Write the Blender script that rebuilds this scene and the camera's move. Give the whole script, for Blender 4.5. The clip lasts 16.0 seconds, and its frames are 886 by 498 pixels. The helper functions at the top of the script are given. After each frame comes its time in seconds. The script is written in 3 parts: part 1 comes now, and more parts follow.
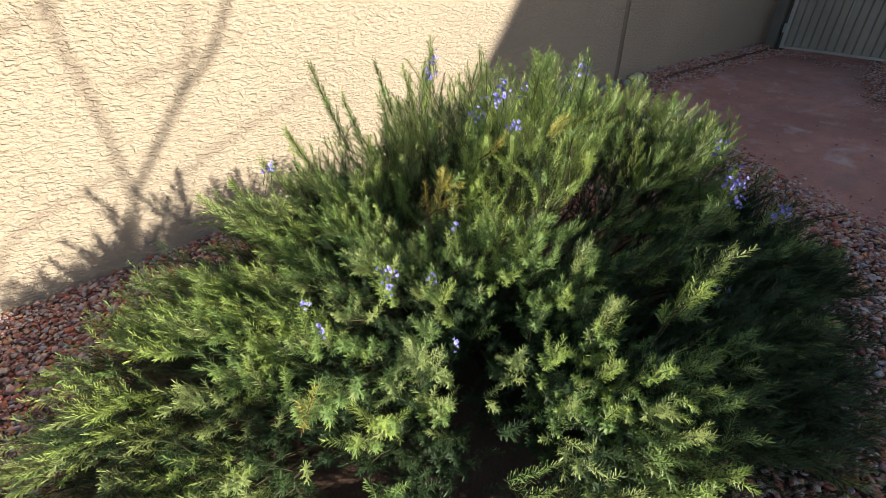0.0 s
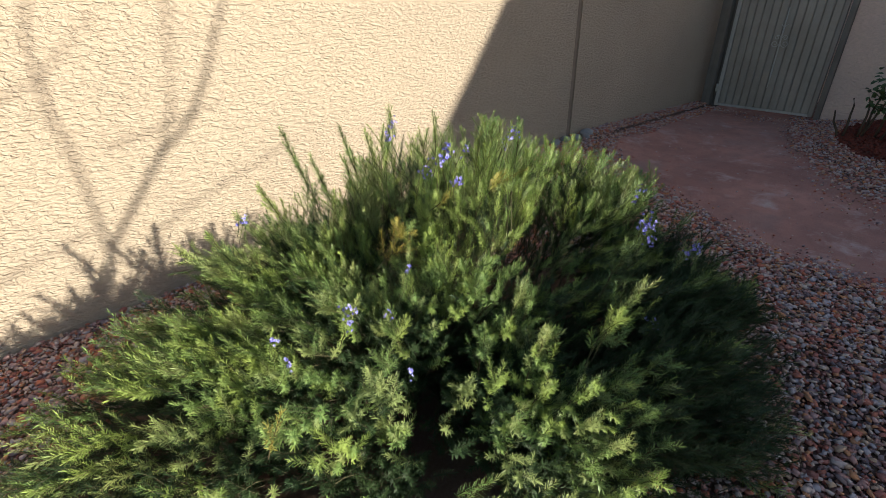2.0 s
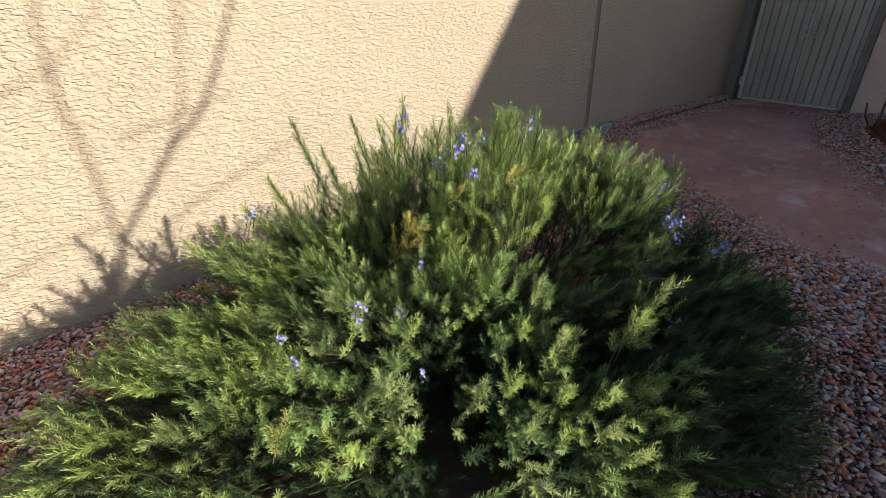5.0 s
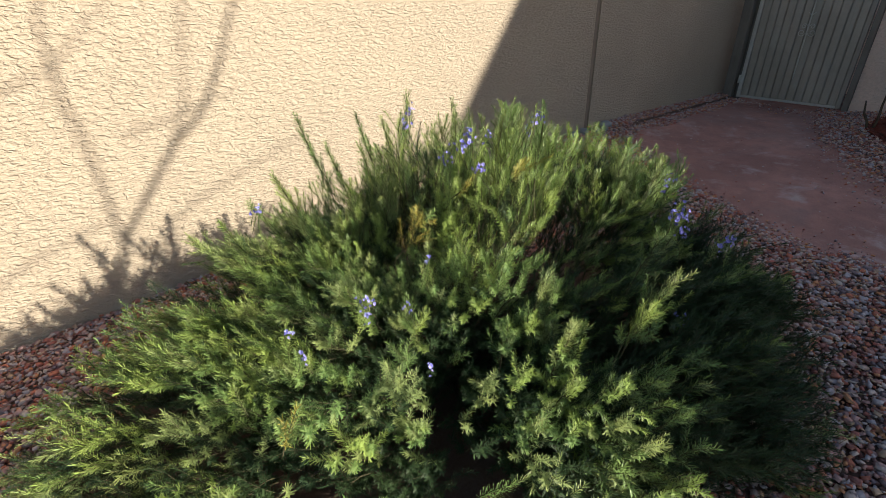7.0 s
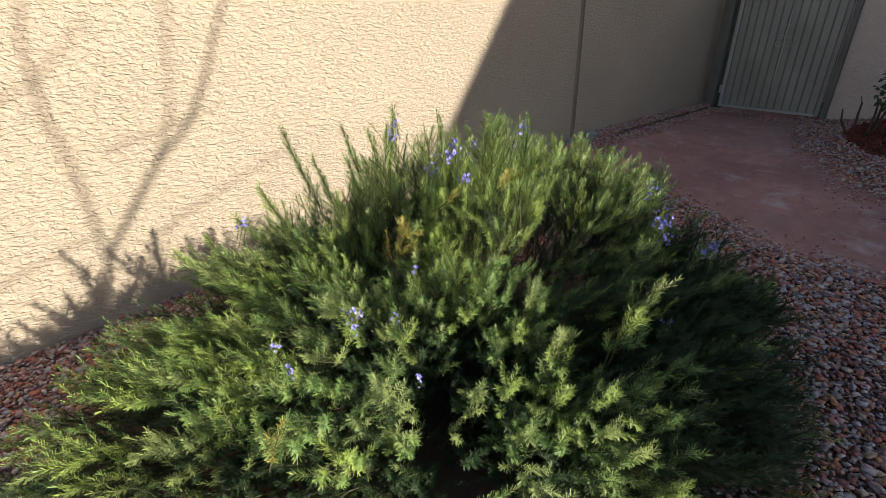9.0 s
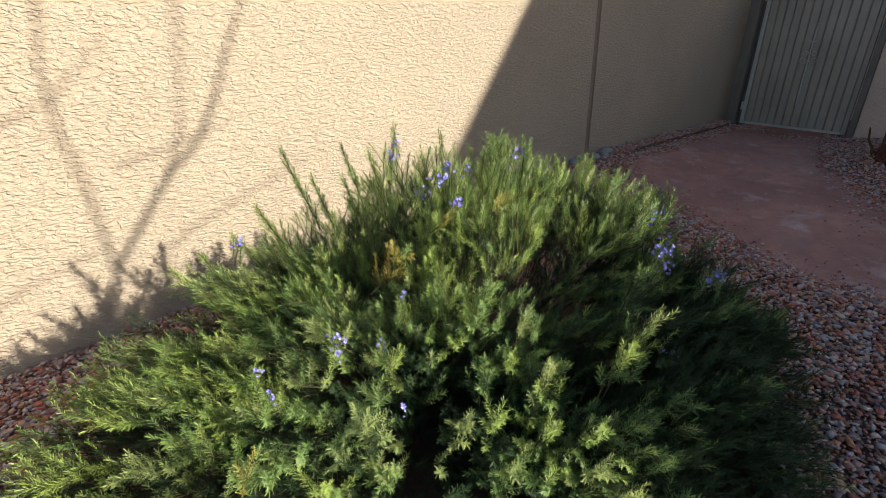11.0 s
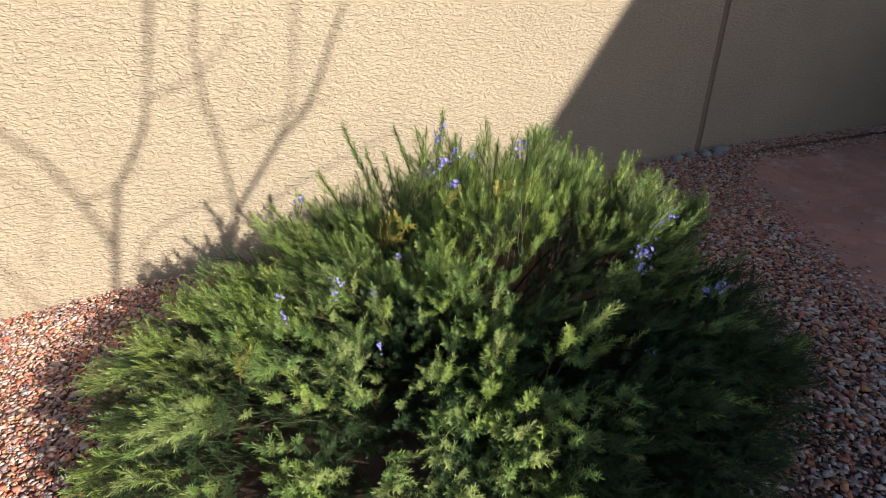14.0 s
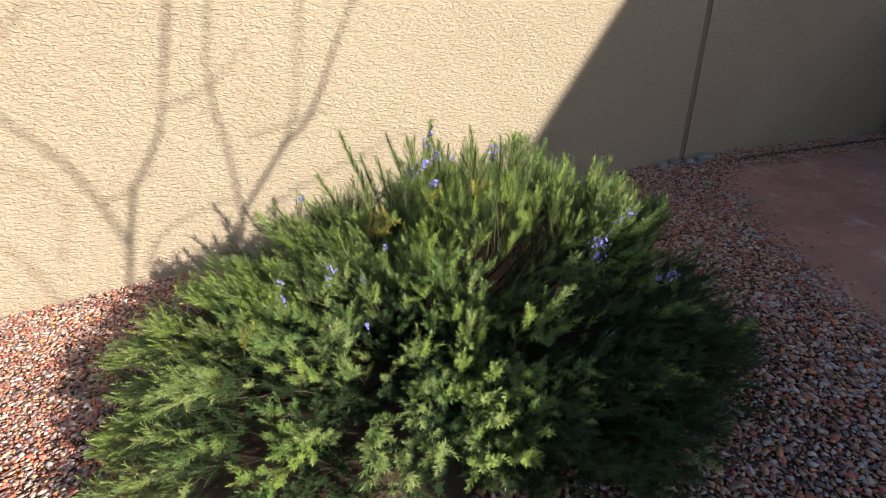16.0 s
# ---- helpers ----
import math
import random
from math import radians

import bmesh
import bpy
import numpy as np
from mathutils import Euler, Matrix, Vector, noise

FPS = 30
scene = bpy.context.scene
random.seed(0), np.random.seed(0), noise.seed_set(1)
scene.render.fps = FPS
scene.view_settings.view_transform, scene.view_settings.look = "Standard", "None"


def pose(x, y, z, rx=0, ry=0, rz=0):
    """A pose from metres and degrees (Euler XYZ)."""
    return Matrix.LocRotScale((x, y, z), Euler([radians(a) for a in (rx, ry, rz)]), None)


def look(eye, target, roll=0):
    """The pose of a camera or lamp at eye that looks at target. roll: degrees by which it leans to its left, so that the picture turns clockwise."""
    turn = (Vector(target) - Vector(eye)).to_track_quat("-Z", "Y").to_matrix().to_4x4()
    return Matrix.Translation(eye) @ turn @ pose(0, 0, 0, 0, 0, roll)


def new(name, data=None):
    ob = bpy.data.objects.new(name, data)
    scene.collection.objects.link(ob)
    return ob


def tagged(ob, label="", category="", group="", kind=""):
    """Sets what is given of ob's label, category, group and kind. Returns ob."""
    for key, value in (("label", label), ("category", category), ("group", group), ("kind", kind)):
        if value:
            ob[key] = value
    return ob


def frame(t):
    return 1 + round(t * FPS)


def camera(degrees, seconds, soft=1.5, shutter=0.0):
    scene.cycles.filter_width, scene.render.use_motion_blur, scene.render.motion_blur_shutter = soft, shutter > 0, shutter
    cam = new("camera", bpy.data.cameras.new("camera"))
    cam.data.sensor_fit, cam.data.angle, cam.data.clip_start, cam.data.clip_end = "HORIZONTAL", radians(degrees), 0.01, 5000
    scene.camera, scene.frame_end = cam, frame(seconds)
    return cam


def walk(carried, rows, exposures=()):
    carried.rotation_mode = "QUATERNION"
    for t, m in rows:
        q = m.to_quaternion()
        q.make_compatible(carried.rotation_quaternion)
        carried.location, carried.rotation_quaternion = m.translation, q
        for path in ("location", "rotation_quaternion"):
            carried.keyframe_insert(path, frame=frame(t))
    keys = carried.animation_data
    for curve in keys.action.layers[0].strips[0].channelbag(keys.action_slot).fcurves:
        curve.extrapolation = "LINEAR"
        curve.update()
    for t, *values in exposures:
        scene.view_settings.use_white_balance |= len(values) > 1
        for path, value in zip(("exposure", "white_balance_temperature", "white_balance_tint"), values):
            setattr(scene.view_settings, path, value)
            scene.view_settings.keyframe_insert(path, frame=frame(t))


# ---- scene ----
cam = camera(87.4, 16.0, soft=0.7)
PATH = [
    (0, (1.064, 1.09, 1.425), (2.002, 2.45, 0.298), -2.3),
    (0.5, (1.068, 1.049, 1.446), (2.063, 2.418, 0.38), -2.2),
    (1, (1.057, 0.991, 1.475), (2.091, 2.363, 0.451), -2.1),
    (1.5, (1.028, 0.931, 1.496), (2.099, 2.31, 0.521), -2.0),
    (2, (1.018, 0.9, 1.505), (2.107, 2.281, 0.554), -1.9),
    (2.5, (1.02, 0.92, 1.504), (2.123, 2.296, 0.561), -1.9),
    (3, (1.032, 0.936, 1.499), (2.146, 2.303, 0.556), -2.1),
    (3.5, (1.044, 0.933, 1.491), (2.153, 2.298, 0.538), -2.1),
    (4, (1.045, 0.938, 1.484), (2.135, 2.31, 0.52), -2.2),
    (4.5, (1.052, 0.945, 1.477), (2.123, 2.329, 0.509), -2.2),
    (5, (1.054, 0.952, 1.472), (2.093, 2.361, 0.505), -2.3),
    (5.2, (1.046, 0.962, 1.472), (2.076, 2.378, 0.504), -2.3),
    (7.5, (1.024, 0.961, 1.452), (2.077, 2.364, 0.491), -2.4),
    (8, (1.023, 0.956, 1.454), (2.084, 2.361, 0.505), -2.5),
    (8.5, (1.026, 0.953, 1.451), (2.1, 2.355, 0.512), -2.6),
    (9, (1.032, 0.951, 1.454), (2.125, 2.348, 0.529), -2.6),
    (9.2, (1.035, 0.962, 1.457), (2.137, 2.35, 0.53), -2.3),
    (11.3, (1.194, 0.91, 1.484), (2.21, 2.394, 0.609), -2.9),
    (11.5, (1.249, 0.89, 1.497), (2.243, 2.386, 0.617), -3.0),
    (12, (1.311, 0.78, 1.494), (2.253, 2.307, 0.61), -3.1),
    (12.5, (1.3, 0.626, 1.538), (2.152, 2.209, 0.662), -3.1),
    (13, (1.306, 0.601, 1.543), (2.014, 2.249, 0.658), -3.2),
    (13.5, (1.408, 0.602, 1.529), (2.003, 2.284, 0.626), -3.2),
    (14, (1.45, 0.51, 1.542), (1.988, 2.196, 0.61), -2.9),
    (14.5, (1.39, 0.366, 1.55), (1.887, 2.047, 0.587), -2.8),
    (15, (1.41, 0.345, 1.551), (1.88, 2.025, 0.574), -2.8),
    (15.5, (1.484, 0.341, 1.549), (1.977, 2.033, 0.604), -2.8),
    (16, (1.469, 0.263, 1.576), (1.995, 1.972, 0.679), -2.9),
]
walk(cam, [(t, look(eye, target, roll)) for t, eye, target, roll in PATH], [(0.0, 1.14), (1.5, 1.06), (9.2, 1.03), (12.5, 0.98), (14.0, 0.84), (15.0, 0.84), (16.0, 0.90)])

# ---- light ----
SUN_WAY = Vector((-0.80, 1.0, -0.588)).normalized()      # the way the sunlight goes
sun = new("sun", bpy.data.lights.new("sun", "SUN"))
sun.data.energy, sun.data.angle, sun.data.color = 4.85, radians(0.55), (1.0, 0.937, 0.785)
sun.matrix_world = look((6, -6, 8), Vector((6, -6, 8)) + SUN_WAY)
world = bpy.data.worlds.new("sky")
scene.world = world
world.use_nodes = True
wn = world.node_tree
sky = wn.nodes.new("ShaderNodeTexSky")
sky.sky_type, sky.sun_disc = "NISHITA", False
sky.dust_density, sky.air_density = 1.0, 1.15
sky.sun_elevation, sky.sun_rotation = math.asin(-SUN_WAY.z), math.atan2(-SUN_WAY.x, -SUN_WAY.y)
wn.links.new(sky.outputs["Color"], wn.nodes["Background"].inputs["Color"])
wn.nodes["Background"].inputs["Strength"].default_value = 0.068


# ---- materials ----
class Nodes:
    """A small builder for node materials."""

    def __init__(self, name, rough=0.8, metal=0.0, spec=0.5):
        self.mat = bpy.data.materials.new(name)
        self.mat.use_nodes = True
        self.tree = self.mat.node_tree
        self.bsdf = self.tree.nodes["Principled BSDF"]
        self.set(self.bsdf, "Roughness", rough)
        self.set(self.bsdf, "Metallic", metal)
        self.set(self.bsdf, "Specular IOR Level", spec)
        self.coord = self.tree.nodes.new("ShaderNodeTexCoord").outputs["Object"]

    def set(self, node, key, value):
        if isinstance(value, bpy.types.NodeSocket):
            self.tree.links.new(value, node.inputs[key])
        else:
            node.inputs[key].default_value = value

    def node(self, kind, props=(), **inputs):
        n = self.tree.nodes.new("ShaderNode" + kind)
        for key, value in props:
            if key == "operation":
                n.operation = value
            elif key == "feature":
                n.feature = value
            elif key == "data_type":
                n.data_type = value
            elif key == "blend_type":
                n.blend_type = value
        for key, value in inputs.items():
            self.set(n, key.replace("_", " "), value)
        return n

    def scaled(self, x, y, z, vector=None):
        m = self.node("Mapping", Vector=vector or self.coord)
        m.inputs["Scale"].default_value = (x, y, z)
        return m.outputs["Vector"]

    def noise(self, scale, detail=4.0, rough=0.55, vector=None, distortion=0.0):
        return self.node("TexNoise", Vector=vector or self.coord, Scale=scale, Detail=detail, Roughness=rough, Distortion=distortion).outputs["Fac"]

    def ramp(self, fac, *stops, step=False):
        n = self.tree.nodes.new("ShaderNodeValToRGB")
        n.color_ramp.interpolation = "CONSTANT" if step else "LINEAR"
        e = n.color_ramp.elements
        while len(e) < len(stops):
            e.new(0.5)
        for el, (p, c) in zip(e, stops):
            el.position, el.color = p, (*c, 1) if len(c) == 3 else c
        self.tree.links.new(fac, n.inputs["Fac"])
        return n.outputs["Color"]

    def grey(self, fac, a, b, lo=0.0, hi=1.0):
        n = self.tree.nodes.new("ShaderNodeMapRange")
        for key, value in (("From Min", a), ("From Max", b), ("To Min", lo), ("To Max", hi)):
            n.inputs[key].default_value = value
        self.tree.links.new(fac, n.inputs["Value"])
        return n.outputs["Result"]

    def mix(self, fac, a, b, blend="MIX"):
        n = self.tree.nodes.new("ShaderNodeMix")
        n.data_type, n.blend_type = "RGBA", blend
        for i, value in ((0, fac), (6, a), (7, b)):
            if isinstance(value, bpy.types.NodeSocket):
                self.tree.links.new(value, n.inputs[i])
            else:
                n.inputs[i].default_value = (*value, 1) if isinstance(value, tuple) and len(value) == 3 else value
        return n.outputs[2]

    def math(self, op, a, b=0.0):
        n = self.tree.nodes.new("ShaderNodeMath")
        n.operation = op
        for i, value in ((0, a), (1, b)):
            if isinstance(value, bpy.types.NodeSocket):
                self.tree.links.new(value, n.inputs[i])
            else:
                n.inputs[i].default_value = value
        return n.outputs[0]

    def island(self):
        return self.tree.nodes.new("ShaderNodeNewGeometry").outputs["Random Per Island"]

    def random(self):
        return self.tree.nodes.new("ShaderNodeObjectInfo").outputs["Random"]

    def color(self, c):
        self.set(self.bsdf, "Base Color", (*c, 1) if isinstance(c, tuple) else c)
        return self

    def bump(self, height, strength=0.4, distance=0.004):
        b = self.node("Bump", Height=height, Strength=strength, Distance=distance)
        self.set(self.bsdf, "Normal", b.outputs["Normal"])
        return self


def stucco(name, base, seed):
    """Worm-textured sprayed stucco: flat ragged ridges, longer across than up, over a sandy ground coat."""
    n = Nodes(name, 0.92, 0, 0.25)
    warp = n.node("VectorMath", (("operation", "ADD"),))
    big = n.node("TexNoise", Vector=n.scaled(9, 9, 16), Scale=1.0, Detail=2.0)
    shift = n.node("VectorMath", (("operation", "SCALE"),))
    n.set(shift, 0, big.outputs["Color"])
    shift.inputs["Scale"].default_value = 0.03
    n.set(warp, 0, n.coord)
    n.set(warp, 1, shift.outputs["Vector"])
    worms = n.noise(1.0, 2.0, 0.55, n.scaled(29, 29, 64, warp.outputs["Vector"]), 0.6)
    ridges = n.grey(worms, 0.36, 0.66)
    fine = n.noise(420, 2.0, 0.6)
    relief = n.math("ADD", n.math("MULTIPLY", ridges, 1.0), n.math("MULTIPLY", fine, 0.16))
    wash = n.noise(1.1 + seed, 5.0, 0.6)
    streak = n.noise(1.0, 4.0, 0.6, n.scaled(5, 5, 0.6))
    c = n.mix(n.grey(wash, 0.3, 0.75), base, tuple(v * 0.86 for v in base))
    c = n.mix(n.grey(streak, 0.55, 0.8, 0, 0.35), c, tuple(v * f for v, f in zip(base, (0.8, 0.76, 0.72))))
    # a little shade is mixed into the colour of the grooves between ridges
    c = n.mix(n.grey(worms, 0.36, 0.62), n.mix(0.14, c, (0.30, 0.24, 0.18)), c)
    c = n.mix(n.grey(fine, 0.35, 0.7, 0, 0.12), c, (0.9, 0.82, 0.7))
    n.color(c)
    n.bump(relief, 1.0, 0.0068)
    return n.mat


WALL_PAINT = stucco("tan_stucco", (0.445, 0.359, 0.270), 0.0)
EAST_PAINT = stucco("rosy_stucco", (0.80, 0.61, 0.51), 0.7)


def stone_mat(name, random_from):
    n = Nodes(name, 0.8, 0, 0.22)
    r = n.island() if random_from == "island" else n.random()
    c = n.ramp(r, (0.0, (0.515, 0.168, 0.104)), (0.08, (0.538, 0.325, 0.290)), (0.16, (0.280, 0.106, 0.087)), (0.22, (0.620, 0.470, 0.410)), (0.30, (0.426, 0.224, 0.191)), (0.38, (0.520, 0.430, 0.425)), (0.45, (0.269, 0.190, 0.197)),
               (0.52, (0.605, 0.470, 0.394)), (0.60, (0.605, 0.269, 0.128)), (0.67, (0.480, 0.410, 0.420)), (0.74, (0.504, 0.263, 0.220)), (0.81, (0.582, 0.381, 0.255)), (0.88, (0.448, 0.146, 0.110)), (0.95, (0.179, 0.129, 0.133)), step=True)
    speck = n.noise(140, 4.0, 0.7)
    veins = n.noise(38, 3.0, 0.6, None, 0.8)
    c = n.mix(n.grey(speck, 0.42, 0.7, 0, 0.2), c, (0.54, 0.42, 0.36))
    c = n.mix(n.grey(veins, 0.55, 0.75, 0, 0.45), c, (0.20, 0.115, 0.09))
    n.color(c)
    n.bump(n.math("ADD", speck, veins), 0.4, 0.003)
    return n.mat


STONE = stone_mat("red_gravel", "island")
STONE_SINGLE = stone_mat("red_gravel_single", "object")


def far_gravel_mat():
    """Gravel seen from far off: stone-sized cells of the same tones."""
    n = Nodes("far_gravel", 0.85, 0, 0.2)
    cells = n.node("TexVoronoi", Vector=n.coord, Scale=44.0)
    c = n.ramp(n.math("FRACT", n.math("MULTIPLY", cells.outputs["Color"], 7.3), 0.0), (0.0, (0.34, 0.14, 0.10)), (0.25, (0.44, 0.31, 0.27)), (0.45, (0.22, 0.11, 0.09)), (0.65, (0.39, 0.29, 0.26)), (0.85, (0.30, 0.15, 0.115)), step=True)
    c = n.mix(n.grey(cells.outputs["Distance"], 0.45, 0.8), c, (0.10, 0.06, 0.05))
    c = n.mix(n.grey(n.noise(0.7, 5.0), 0.35, 0.7, 0, 0.35), c, (0.26, 0.17, 0.13))
    n.color(c)
    n.bump(cells.outputs["Distance"], 0.6, -0.012)
    return n.mat


def soil_mat():
    n = Nodes("reddish_soil", 0.95, 0, 0.2)
    a, b = n.noise(3.0, 5.0), n.noise(90, 4.0, 0.7)
    c = n.mix(n.grey(a, 0.3, 0.7), (0.085, 0.05, 0.038), (0.13, 0.08, 0.06))
    c = n.mix(n.grey(b, 0.4, 0.7, 0, 0.5), c, (0.17, 0.12, 0.095))
    n.color(c)
    n.bump(n.math("ADD", a, b), 0.5, 0.01)
    return n.mat


def path_mat():
    n = Nodes("packed_red_earth", 0.8, 0, 0.35)
    a, b, d, e = n.noise(1.3, 6.0, 0.62), n.noise(7, 6.0, 0.65), n.noise(120, 4.0, 0.75), n.noise(3.2, 8.0, 0.72, None, 0.2)
    c = n.mix(n.grey(a, 0.32, 0.68), (0.33, 0.155, 0.122), (0.53, 0.26, 0.20))
    c = n.mix(n.grey(b, 0.42, 0.7, 0, 0.6), c, (0.26, 0.135, 0.115))
    c = n.mix(n.grey(e, 0.54, 0.72, 0, 0.7), c, (0.60, 0.48, 0.44))
    c = n.mix(n.grey(n.noise(0.9, 4.0, 0.6, None, 0.4), 0.52, 0.72, 0, 0.6), c, (0.30, 0.22, 0.20))
    c = n.mix(n.grey(d, 0.56, 0.72, 0, 0.5), c, (0.46, 0.34, 0.30))
    c = n.mix(n.grey(d, 0.44, 0.3, 0, 0.5), c, (0.14, 0.08, 0.07))
    n.color(c)
    n.bump(n.math("ADD", n.math("MULTIPLY", b, 2.0), d), 0.35, 0.008)
    return n.mat


def mulch_mat():
    n = Nodes("red_bark_mulch", 0.9, 0, 0.2)
    r = n.island()
    n.color(n.ramp(r, (0, (0.13, 0.035, 0.025)), (0.5, (0.22, 0.055, 0.035)), (1, (0.10, 0.04, 0.03))))
    n.bump(n.noise(60, 3), 0.4, 0.004)
    return n.mat


SOIL, PATH_EARTH, MULCH = soil_mat(), path_mat(), mulch_mat()


def leaf_mat(name, dark, light, dry=0.0):
    """A narrow leaf: glossy skin, some light let through, each needle of its own tone."""
    n = Nodes(name, 0.45, 0, 0.28)
    r = n.island()
    c = n.mix(r, dark, light)
    c = n.mix(n.grey(n.noise(5.0, 3), 0.35, 0.7, 0, 0.45), c, tuple(v * f for v, f in zip(light, (1.15, 1.0, 0.6))))
    if dry:
        c = n.mix(n.grey(n.noise(14.0, 2), 0.5, 0.65, 0, dry), c, (0.34, 0.24, 0.08))
    n.color(c)
    t = n.node("BsdfTranslucent")
    n.set(t, "Color", n.mix(0.5, c, light))
    add = n.tree.nodes.new("ShaderNodeMixShader")
    add.inputs[0].default_value = 0.13
    n.tree.links.new(n.bsdf.outputs[0], add.inputs[1])
    n.tree.links.new(t.outputs[0], add.inputs[2])
    n.tree.links.new(add.outputs[0], n.tree.nodes["Material Output"].inputs["Surface"])
    return n.mat


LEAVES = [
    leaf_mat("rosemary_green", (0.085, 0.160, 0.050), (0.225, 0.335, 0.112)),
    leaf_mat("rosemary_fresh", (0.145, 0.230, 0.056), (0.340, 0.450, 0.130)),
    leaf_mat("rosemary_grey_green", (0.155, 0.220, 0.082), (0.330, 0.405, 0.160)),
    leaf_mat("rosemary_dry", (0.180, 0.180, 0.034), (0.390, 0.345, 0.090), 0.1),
    # darkened leaf copy: shade inside the bush put into its colour
    leaf_mat("rosemary_shaded", (0.018, 0.040, 0.019), (0.048, 0.085, 0.036)),
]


def bark_mat(name, a, b):
    n = Nodes(name, 0.85, 0, 0.25)
    f = n.noise(1.0, 5.0, 0.65, n.scaled(60, 60, 14))
    n.color(n.mix(n.grey(f, 0.35, 0.7), a, b))
    n.bump(f, 0.6, 0.004)
    return n.mat


WOOD = bark_mat("rosemary_bark", (0.036, 0.029, 0.021), (0.085, 0.065, 0.046))
TWIG = bark_mat("rosemary_twig", (0.050, 0.045, 0.026), (0.105, 0.085, 0.048))
TREE_BARK = bark_mat("tree_bark", (0.13, 0.105, 0.085), (0.26, 0.21, 0.17))
STEM = bark_mat("shrub_stem", (0.06, 0.045, 0.03), (0.12, 0.085, 0.055))


def petal_mat():
    n = Nodes("violet_petal", 0.55, 0, 0.3)
    n.color(n.mix(n.random(), (0.15, 0.145, 0.52), (0.38, 0.36, 0.80)))
    return n.mat


PETAL = petal_mat()


def painted_metal(name, a, b, rough=0.8):
    n = Nodes(name, rough, 0.0, 0.2)
    f, g = n.noise(2.2, 6, 0.65), n.noise(1.0, 4, 0.6, n.scaled(30, 30, 1.5))
    c = n.mix(n.grey(f, 0.35, 0.7), a, b)
    c = n.mix(n.grey(g, 0.55, 0.8, 0, 0.5), c, tuple(v * 0.62 for v in a))
    n.color(c)
    n.bump(n.noise(180, 2), 0.12, 0.002)
    return n.mat


GATE_PAINT = painted_metal("grey_green_gate_paint", (0.295, 0.274, 0.232), (0.385, 0.358, 0.306))
FRAME_PAINT = painted_metal("tan_gate_frame_paint", (0.26, 0.235, 0.20), (0.34, 0.31, 0.265))
RAIL_PAINT = painted_metal("pale_gate_rail_paint", (0.40, 0.395, 0.36), (0.52, 0.51, 0.46))
POST_PAINT = painted_metal("dark_brown_post_paint", (0.15, 0.138, 0.118), (0.215, 0.198, 0.17))
GAP_DARK = painted_metal("hinge_gap_dark", (0.10, 0.095, 0.085), (0.17, 0.155, 0.135), 0.55)
HOUSE_PAINT = stucco("house_stucco", (0.55, 0.44, 0.34), 0.3)
ROOF_TILE = painted_metal("clay_roof", (0.30, 0.15, 0.10), (0.42, 0.23, 0.16), 0.8)


# ---- mesh helpers ----
def mesh_of(name, bm, *mats, smooth=False):
    me = bpy.data.meshes.new(name)
    bm.to_mesh(me)
    bm.free()
    for m in mats:
        me.materials.append(m)
    if smooth:
        me.polygons.foreach_set("use_smooth", [True] * len(me.polygons))
    return me


def part(name, bm, material, parent=None, label="", smooth=False):
    ob = new(name, mesh_of(name, bm, material, smooth=smooth))
    ob.parent = parent
    return tagged(ob, label)


def box(bm, x0, y0, z0, x1, y1, z1, bevel=0.0):
    made = bmesh.ops.create_cube(bm, size=1.0)["verts"]
    bmesh.ops.scale(bm, vec=(x1 - x0, y1 - y0, z1 - z0), verts=made)
    bmesh.ops.translate(bm, vec=((x0 + x1) / 2, (y0 + y1) / 2, (z0 + z1) / 2), verts=made)
    if bevel:
        edges = list({e for v in made for e in v.link_edges})
        bmesh.ops.bevel(bm, geom=edges, offset=bevel, segments=2, affect="EDGES", profile=0.5)


def tube(bm, points, radii, sides=7):
    """A tapered round bar along points, closed at both ends."""
    rings = []
    pts = [Vector(p) for p in points]
    for i, p in enumerate(pts):
        way = (pts[min(i + 1, len(pts) - 1)] - pts[max(i - 1, 0)]).normalized()
        a = way.cross(Vector((0.3, 0.2, 1)) if abs(way.z) < 0.9 else Vector((1, 0.2, 0))).normalized()
        b = way.cross(a)
        rings.append([bm.verts.new(p + radii[i] * (a * math.cos(k * math.tau / sides) + b * math.sin(k * math.tau / sides))) for k in range(sides)])
    for r0, r1 in zip(rings, rings[1:]):
        for k in range(sides):
            bm.faces.new((r0[k], r0[(k + 1) % sides], r1[(k + 1) % sides], r1[k]))
    bm.faces.new(rings[0][::-1])
    bm.faces.new(rings[-1])


def raw_mesh(name, verts, faces, mats, index=None, smooth=False):
    """A mesh from numpy arrays of corners and equal-sided faces."""
    me = bpy.data.meshes.new(name)
    n, k = faces.shape
    me.vertices.add(len(verts))
    me.vertices.foreach_set("co", np.ascontiguousarray(verts, dtype=np.float32).ravel())
    me.loops.add(n * k)
    me.loops.foreach_set("vertex_index", np.ascontiguousarray(faces, dtype=np.int32).ravel())
    me.polygons.add(n)
    me.polygons.foreach_set("loop_start", np.arange(0, n * k, k, dtype=np.int32))
    for m in mats:
        me.materials.append(m)
    if index is not None:
        me.polygons.foreach_set("material_index", np.ascontiguousarray(index, dtype=np.int32))
    if smooth:
        me.polygons.foreach_set("use_smooth", np.ones(n, dtype=bool))
    me.update(calc_edges=True)
    return me


JOINT = painted_metal("joint_filler", (0.215, 0.165, 0.128), (0.29, 0.225, 0.175))


# ---- ground ----
def smooth(a, b, v):
    u = np.clip((v - a) / (b - a), 0, 1)
    return u * u * (3 - 2 * u)


